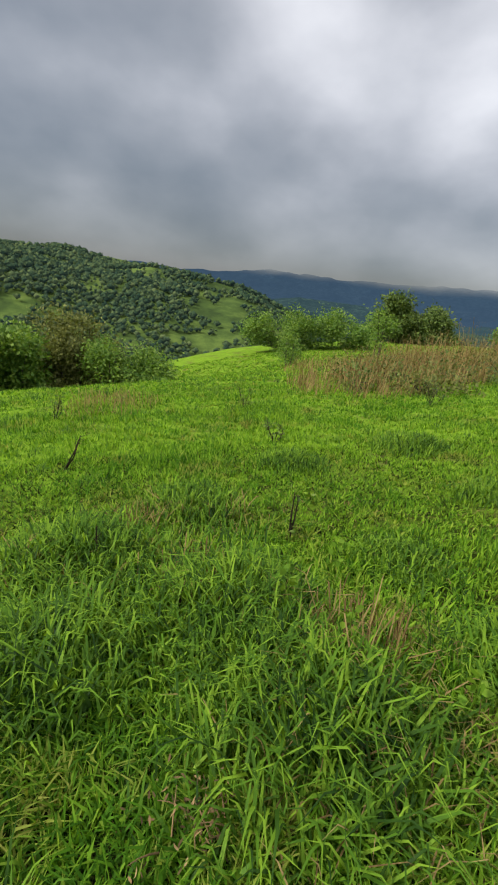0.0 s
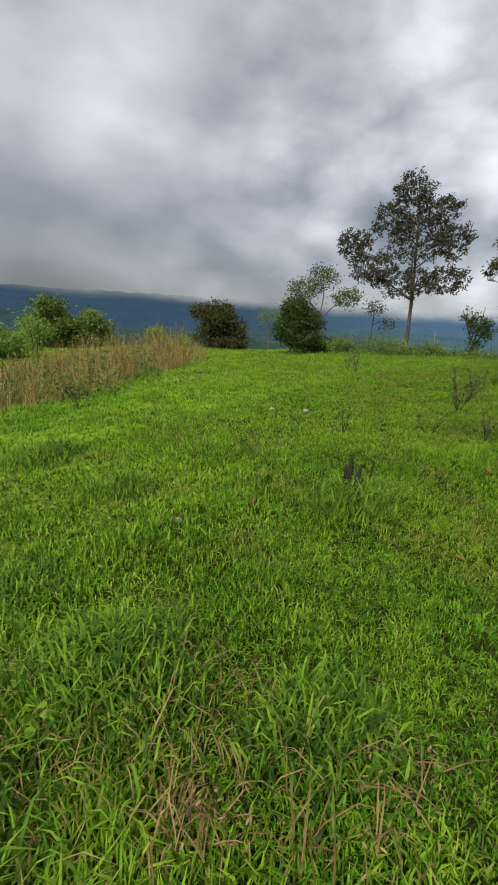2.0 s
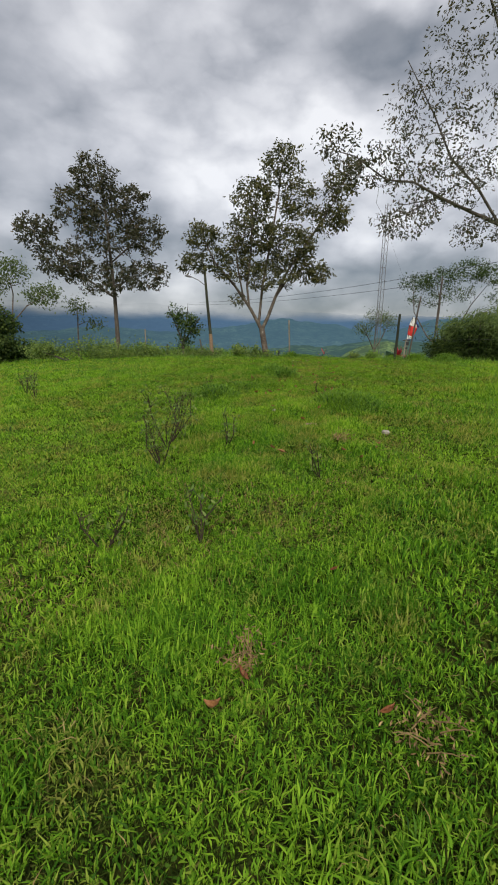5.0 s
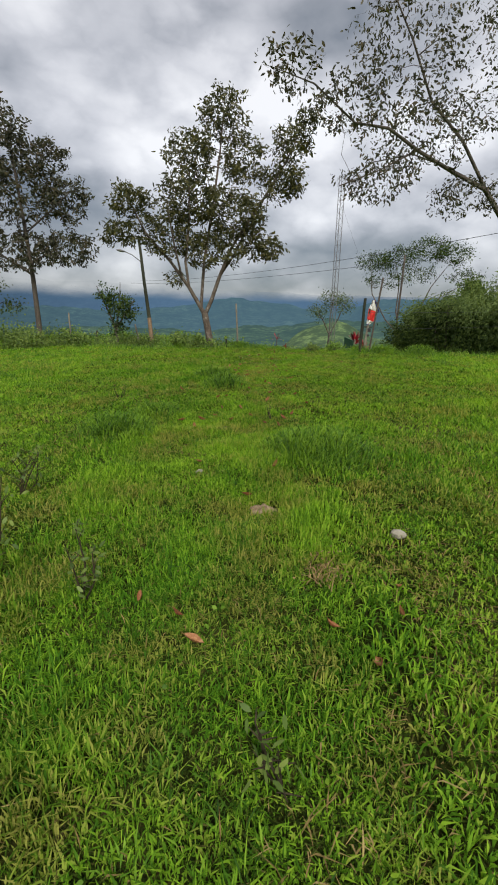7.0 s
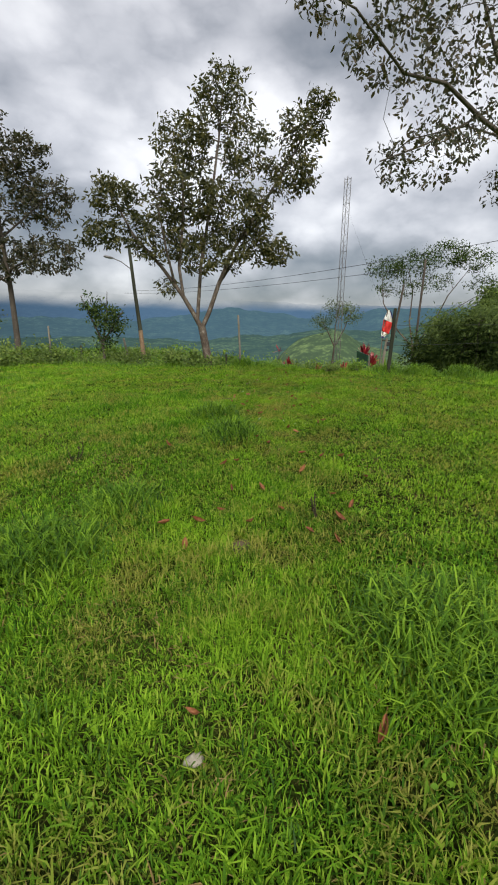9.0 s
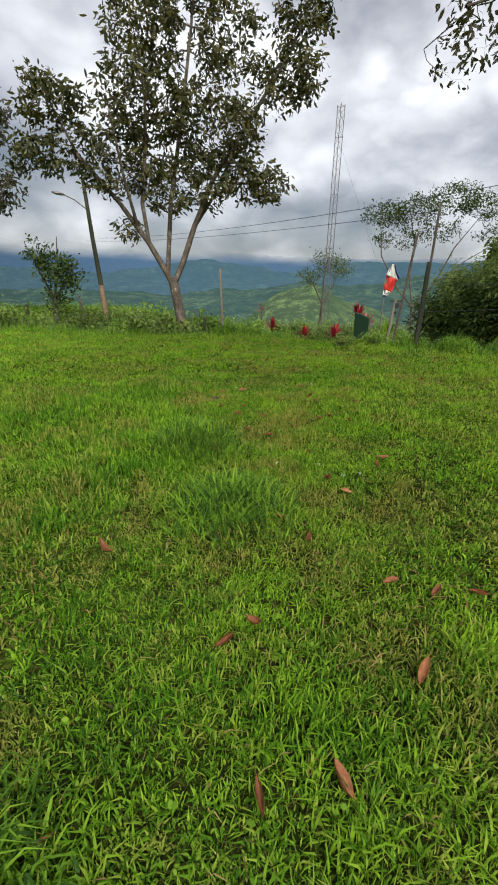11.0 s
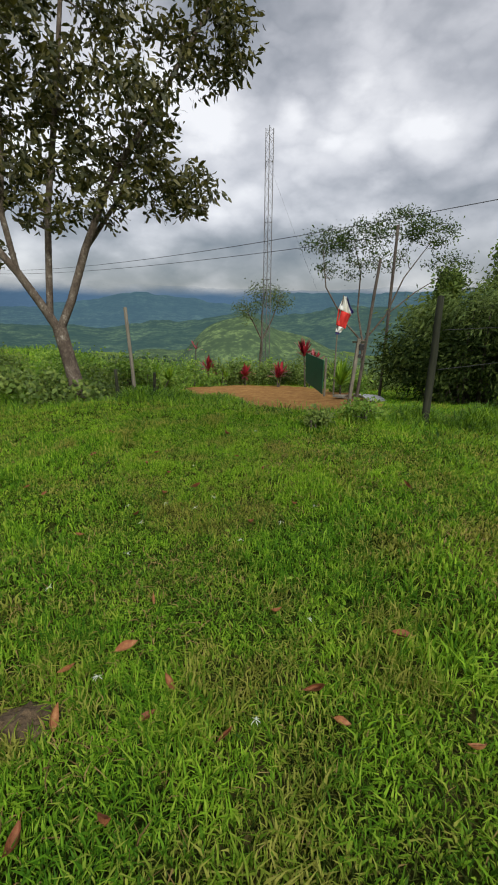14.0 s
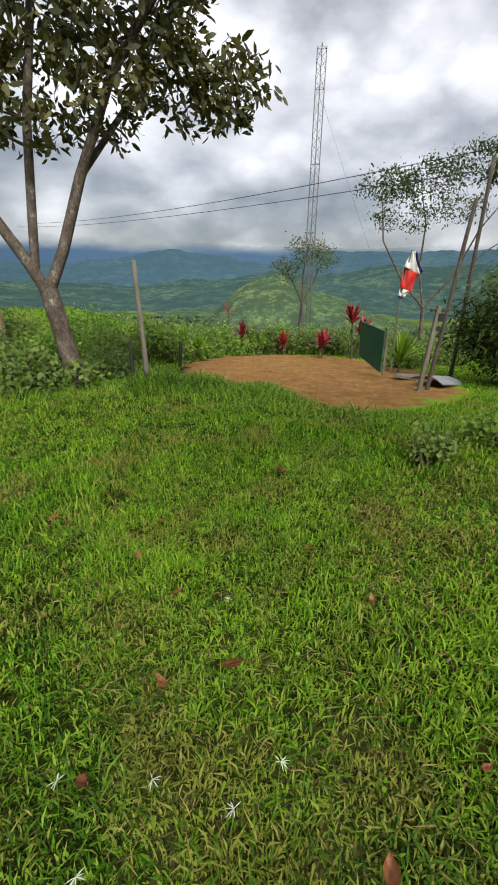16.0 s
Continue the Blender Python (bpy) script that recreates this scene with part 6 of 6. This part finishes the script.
def patchiness(p):
    return 0.47 + 0.34 * waves(p[:, 0], p[:, 1], 0.55, 2.0) + 0.30 * waves(p[:, 0], p[:, 1], 0.17, 6.0)


def straight_blades(rng, xy, z0, height, width, lean, yaw=None):
    """Blades too far off or too low to show their bend: one narrow triangle each."""
    k = len(xy)
    yaw = rng.uniform(0, 2 * np.pi, k) if yaw is None else yaw
    face = yaw + rng.uniform(-0.7, 0.7, k)
    side = np.stack([-np.sin(face), np.cos(face), 0 * yaw], -1) * (width / 2)[:, None]
    root = np.concatenate([xy, z0[:, None]], 1)
    tip = root + np.stack([np.cos(yaw) * lean * height, np.sin(yaw) * lean * height, height], -1)
    return np.stack([root - side, root + side, tip], 1).reshape(-1, 3), np.arange(3 * k).reshape(-1, 3)


def lawn():
    """Turf in shoots of four blades that fan out of one point, higher in the rich patches: bent blades near the track, straight ones beyond."""
    rng = np.random.default_rng(5)
    bent, straight = [], []
    for lo, hi, density, wide, flat in ((0, 0.95, 2350, 0.0078, 0.12), (0.95, 2.2, 1150, 0.0112, 0.12), (2.2, 4.5, 480, 0.019, 0.2), (4.5, 7.5, 250, 0.026, 0.2), (7.5, 12, 120, 0.038, 0.2), (12, 32, 27, 0.075, 0.3)):
        q = sown(rng, lo, hi, density)
        p = np.repeat(q, 4, 0)
        k = len(p)
        yaw = np.repeat(rng.uniform(0, 2 * np.pi, len(q)), 4) + np.tile(np.arange(4) * np.pi / 2, len(q)) + rng.normal(size=k) * 0.5
        p = p + np.stack([np.cos(yaw), np.sin(yaw)], -1) * wide * 0.8
        rich = np.clip(patchiness(p), 0, 1)
        south = smooth(2.6, 1.2, np.hypot(p[:, 0] - 1.5, p[:, 1] + 18.2))
        big = 1 + 0.3 * smooth(2, 12, off_line(p))
        shoot = np.repeat(rng.uniform(0.55, 1.2, len(q)), 4) * rng.uniform(0.6, 1.15, k)
        h = (0.046 + 0.085 * rich ** 2 + 0.05 * south) * shoot * big
        w = wide * rng.uniform(0.6, 1.3, k) * (1 + 0.2 * south)
        lean = (flat + 1.25 * rng.uniform(0, 1, k) ** 1.4) * (1.15 - 0.45 * rich)
        z = ground_z(p[:, 0], p[:, 1]) - 0.005
        if lo < 2:
            bent.append(short_blades(rng, p, z, h, w, lean, yaw))
        else:
            straight.append(straight_blades(rng, p, z, h * 0.85, w, lean * 1.2, yaw))
    return bent, straight


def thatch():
    """Low dead leaves under the turf, their colour darkened for the shade between blades."""
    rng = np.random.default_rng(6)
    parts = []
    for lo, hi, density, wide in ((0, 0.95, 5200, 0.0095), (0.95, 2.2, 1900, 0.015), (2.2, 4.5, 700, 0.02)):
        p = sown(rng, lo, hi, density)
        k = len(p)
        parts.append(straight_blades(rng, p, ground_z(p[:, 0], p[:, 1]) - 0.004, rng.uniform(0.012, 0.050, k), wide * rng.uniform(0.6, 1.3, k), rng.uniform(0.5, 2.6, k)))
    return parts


def joined(parts):
    V, F, n = [], [], 0
    for v, f in parts:
        V.append(v)
        F.append(f + n)
        n += len(v)
    return np.concatenate(V), np.concatenate(F)


bent, straight = lawn()
for pieces, text in ((bent, "short coarse green pasture grass"), (straight, "green pasture grass over the hilltop")):
    V, F = joined(pieces)
    tagged(mesh_object("lawn_grass", np_mesh("lawn_grass", V, F), M["grass"], smooth=False), text, "grass", kind="stuff")
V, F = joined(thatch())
tagged(mesh_object("undergrowth", np_mesh("undergrowth", V, F), M["thatch"], smooth=False), "low thatch of old leaves, darkened for the shade under the turf", "grass", kind="stuff")


def tussocks():
    rng = np.random.default_rng(9)
    parts = []
    for x, y, r, h in TUFTS:
        k = int(1500 * r * r / 0.25)
        g, q = rng.uniform(0, 2 * np.pi, k), r * np.sqrt(rng.uniform(0, 1, k)) * rng.uniform(0.6, 1.15, k)
        p = np.stack([x + q * np.cos(g), y + q * np.sin(g)], -1)
        hh = (0.9 if y > -13 else 0.85) * h * rng.uniform(0.35, 1.15, k) * (1 - 0.55 * (q / r) ** 2)
        parts.append(blades(rng, p, ground_z(p[:, 0], p[:, 1]), hh, rng.uniform(0.007, 0.012, k) * (1 if y > -15 else 1.2), rng.uniform(0.3, 1.3, k) * (1 if y > -15 else 0.75)))
    # small tufts everywhere in the turf
    c = np.concatenate([sown(rng, 0, 3.5, 8.0), sown(rng, 3.5, 9, 4.2), sown(rng, 9, 18, 1.3)])
    big = np.where(off_line(c) > 9, 1.6, np.where(off_line(c) > 3.5, 1.25, 1.0))
    per = 22
    r = np.repeat(rng.uniform(0.05, 0.16, len(c)) * big, per)
    hh = np.repeat(rng.uniform(0.06, 0.16, len(c)) * big, per)
    g, q = rng.uniform(0, 2 * np.pi, len(r)), np.sqrt(rng.uniform(0, 1, len(r)))
    p = np.repeat(c, per, 0) + np.stack([np.cos(g), np.sin(g)], -1) * (q * r)[:, None]
    wide = np.repeat(np.where(off_line(c) > 9, 0.022, np.where(off_line(c) > 3.5, 0.013, 0.0075)), per)
    parts.append(short_blades(rng, p, ground_z(p[:, 0], p[:, 1]), hh * rng.uniform(0.5, 1.1, len(r)) * (1 - 0.4 * q), wide * rng.uniform(0.7, 1.3, len(r)), rng.uniform(0.2, 1.2, len(r))))
    # loose long blades all over the southern end
    p = sown(rng, 0, 3.0, 800)
    p = p[(rng.uniform(0, 1, len(p)) < smooth(2.3, 1.0, np.hypot(p[:, 0] - 1.5, p[:, 1] + 18.0))) & (waves(p[:, 0], p[:, 1], 0.3, 8.0) > rng.uniform(-0.3, 0.35, len(p)))]
    k = len(p)
    parts.append(blades(rng, p, ground_z(p[:, 0], p[:, 1]), rng.uniform(0.06, 0.20, k), rng.uniform(0.007, 0.014, k), rng.uniform(0.15, 1.0, k)))
    # long grass along the bank and the crest
    p = np.stack([rng.uniform(-14, 8, 16000), rng.uniform(2.2, 10, 16000)], -1)
    crest = bank(p[:, 0])
    p = p[(np.abs(p[:, 1] - crest + 0.1) < 0.7) & bare(p)]
    k = len(p)
    parts.append(blades(rng, p, ground_z(p[:, 0], p[:, 1]), rng.uniform(0.08, 0.21, k), rng.uniform(0.008, 0.014, k), rng.uniform(0.3, 1.2, k)))
    # rank growth on the slope beyond
    p = np.stack([rng.uniform(-22, 14, 18000), rng.uniform(8, 30, 18000)], -1)
    p = p[bare(p) & ((p[:, 1] > 18) | (p[:, 0] < -3) | (p[:, 0] > 8))]
    k = len(p)
    parts.append(blades(rng, p, ground_z(p[:, 0], p[:, 1]), rng.uniform(0.10, 0.30, k), rng.uniform(0.016, 0.030, k), rng.uniform(0.3, 1.3, k)))
    return joined(parts)


V, F = tussocks()
tagged(mesh_object("tall_grass", np_mesh("tall_grass", V, F), M["tall"], smooth=False), "long bright green grass in tussocks", "grass", kind="stuff")


def dry_grass():
    rng = np.random.default_rng(15)
    parts = []
    for x, y, rx, ry, k, h in ((-10.5, -12.2, 3.2, 2.2, 2300, 1.05), (-13.0, -9.6, 3.6, 2.4, 2700, 1.35), (-15.5, -6.8, 3.4, 2.6, 2000, 1.3), (-11.5, -10.8, 1.0, 0.8, 350, 1.0), (-14.6, -8.0, 1.2, 0.9, 400, 1.05), (-9.4, -13.2, 0.8, 0.8, 250, 0.8), (-8.6, -14.4, 2.4, 1.6, 1150, 0.85), (0.95, -16.95, 0.3, 0.3, 160, 0.24), (0.3, -17.7, 0.35, 0.25, 140, 0.22), (1.7, -16.4, 0.25, 0.2, 100, 0.15), (-6.2, -19.8, 1.6, 1.0, 400, 0.35), (-18.5, -13.0, 2.5, 2.0, 700, 0.6)):
        g, q = rng.uniform(0, 2 * np.pi, k), np.sqrt(rng.uniform(0, 1, k))
        p = np.stack([x + rx * q * np.cos(g), y + ry * q * np.sin(g)], -1)
        lump = waves(p[:, 0], p[:, 1], 0.45, 21.0)
        p, q, lump = p[lump > -0.25], q[lump > -0.25], lump[lump > -0.25]
        k = len(p)
        hh = h * rng.uniform(0.3, 1.1, k) * (1.1 - 0.6 * q * q) * (0.95 + 0.45 * lump)
        parts.append(blades(rng, p, ground_z(p[:, 0], p[:, 1]), hh, rng.uniform(0.006, 0.018 if h > 0.4 else 0.010, k), rng.uniform(0.05, 0.9, k)))
    # dead stems among the long grass at the southern end
    p = np.stack([rng.uniform(-0.8, 2.6, 3600), rng.uniform(-18.8, -15.8, 3600)], -1)
    p = p[(waves(p[:, 0], p[:, 1], 0.45, 12.0) > rng.uniform(-0.1, 0.5, len(p))) & (np.hypot(p[:, 0] - 1.5, p[:, 1] + 18.2) < 2.4)]
    k = len(p)
    parts.append(blades(rng, p, ground_z(p[:, 0], p[:, 1]), rng.uniform(0.06, 0.22, k), rng.uniform(0.004, 0.008, k), rng.uniform(0.2, 1.2, k)))
    # brown worn spots
    p = sown(rng, 0, 2.5, 380)
    p = p[waves(p[:, 0], p[:, 1], 0.5, 14.0) > rng.uniform(0.15, 0.6, len(p))]
    k = len(p)
    parts.append(short_blades(rng, p, ground_z(p[:, 0], p[:, 1]), rng.uniform(0.03, 0.08, k), rng.uniform(0.004, 0.008, k), rng.uniform(0.6, 2.0, k)))
    # straw scattered through the turf
    p = sown(rng, 0, 3, 70)
    k = len(p)
    parts.append(short_blades(rng, p, ground_z(p[:, 0], p[:, 1]) + 0.02, rng.uniform(0.02, 0.06, k), rng.uniform(0.003, 0.006, k), rng.uniform(0.8, 2.2, k)))
    return joined(parts)


V, F = dry_grass()
tagged(mesh_object("dry_grass", np_mesh("dry_grass", V, F), M["dry"], smooth=False), "brown dry grass and straw", "grass", kind="stuff")


def broad_weeds():
    """Low round-leaved weeds, close to the soil."""
    rng = np.random.default_rng(19)
    spots = np.concatenate([sown(rng, 0, 2.2, 12), sown(rng, 2.2, 5, 8)])
    k = len(spots)
    per = 4
    c = np.repeat(spots, per, 0)
    size = np.repeat(np.where(off_line(spots) > 7, 2.0, 1.0) * rng.uniform(0.012, 0.03, k), per)
    g = rng.uniform(0, 2 * np.pi, len(c))
    c = c + np.stack([np.cos(g), np.sin(g)], -1) * size[:, None] * 0.4
    z = ground_z(c[:, 0], c[:, 1]) + rng.uniform(0.01, 0.06, len(c))
    d = np.stack([np.cos(g), np.sin(g), rng.uniform(-0.1, 0.5, len(c))], -1)
    return leaves(rng, np.concatenate([c, z[:, None]], 1), d, size, size * 0.75, 0.0, 0.12)


V, F = broad_weeds()
tagged(mesh_object("low_weeds", np_mesh("low_weeds", V, F), M["weed"], smooth=False), "low round-leaved weeds in the turf", "weeds", kind="stuff")

# leafy weed shoots with pale round leaves
for k, (x, y, h) in enumerate(((0.75, -17.25, 0.36), (0.95, -17.0, 0.30), (-0.75, -16.9, 0.34), (0.3, -16.9, 0.3), (1.25, -16.6, 0.28))):
    rng = np.random.default_rng(500 + k)
    ob = base("leafy_weed", on_ground(x, y), "leafy weed shoot with pale green rounded leaves", "weed", "leafy weeds")
    V, F = tubes([[((0, 0, 0), 0.004), ((0.01, 0.01, h * 0.6), 0.003), ((0.02, 0.0, h), 0.002)]], 5)
    mesh_object("stem", np_mesh("stem", V, F), M["weed"], ob)
    m = 12
    s = rng.uniform(0.45, 1.0, m)
    g = rng.uniform(0, 6.28, m)
    p = np.stack([0.02 * s, 0 * s, h * s], -1)
    d = np.stack([np.cos(g), np.sin(g), 0.3 + 0 * g], -1)
    V, F = leaves(rng, p + d * 0.01, d, rng.uniform(0.03, 0.055, m), 0.032, 0.1, 0.2)
    mesh_object("foliage", np_mesh("foliage", V, F), M["weed"], ob, smooth=False)


# ---- woods on the far slopes ----
def woods():
    rng = np.random.default_rng(23)
    az = np.concatenate([rng.uniform(55, 128, 22000), rng.uniform(-42, 60, 11000)])
    k = len(az)
    r = np.concatenate([rng.uniform(0, 1, 22000) ** 0.6 * 400 + 95, rng.uniform(0, 1, 11000) ** 0.8 * 640 + 75])
    x, y = CX - r * np.sin(np.radians(az)), CY + r * np.cos(np.radians(az))
    wood = waves(x, y, 34, 1.5) + 0.6 * waves(x, y, 13, 3.5)
    ok = (wood > np.where(az > 62, rng.uniform(-0.65, 0.55, k), rng.uniform(-0.45, 0.65, k))) & (knoll_height(x, y) < rng.uniform(0, 60, k))
    x, y, r = x[ok], y[ok], r[ok]
    z = ground_z(x, y)
    size = rng.uniform(0.8, 2.4, len(x)) ** 1.1 * (1 + r / 700)
    per = 5
    top = np.stack([x, y, z + size * 0.75], -1)
    c = np.repeat(top, per, 0)
    s = np.repeat(size, per)[:, None]
    d = rng.normal(size=c.shape)
    d /= np.linalg.norm(d, axis=1, keepdims=True)
    c = c + d * s * np.array([0.75, 0.75, 0.62]) * rng.uniform(0.55, 1.05, (len(c), 1))
    side = np.cross(d, rng.normal(size=d.shape))
    side /= np.linalg.norm(side, axis=1, keepdims=True)
    up = np.cross(side, d)
    w = s * rng.uniform(0.2, 0.42, s.shape)
    V = np.stack([c - side * w - up * w * 0.7, c + side * w - up * w * 0.4, c + up * w + d * w * 0.3], 1).reshape(-1, 3)
    F = np.arange(len(V)).reshape(-1, 3)
    # the inner mass of each crown, rough and lopsided
    way = np.array([(1, 0, 0), (0, 1, 0), (-1, 0, 0), (0, -1, 0), (0, 0, 1), (0, 0, -1)], float)
    U = (top[:, None, :] + way * (size[:, None, None] * np.array([0.7, 0.7, 0.6])) * rng.uniform(0.75, 1.1, (len(x), 6, 1))).reshape(-1, 3)
    i = np.arange(len(x))[:, None] * 6 + len(V)
    G = np.concatenate([i + t for a in range(4) for t in ([a, (a + 1) % 4, 4], [(a + 1) % 4, a, 5])], 0)
    return np.concatenate([V, U]), np.concatenate([F, G])


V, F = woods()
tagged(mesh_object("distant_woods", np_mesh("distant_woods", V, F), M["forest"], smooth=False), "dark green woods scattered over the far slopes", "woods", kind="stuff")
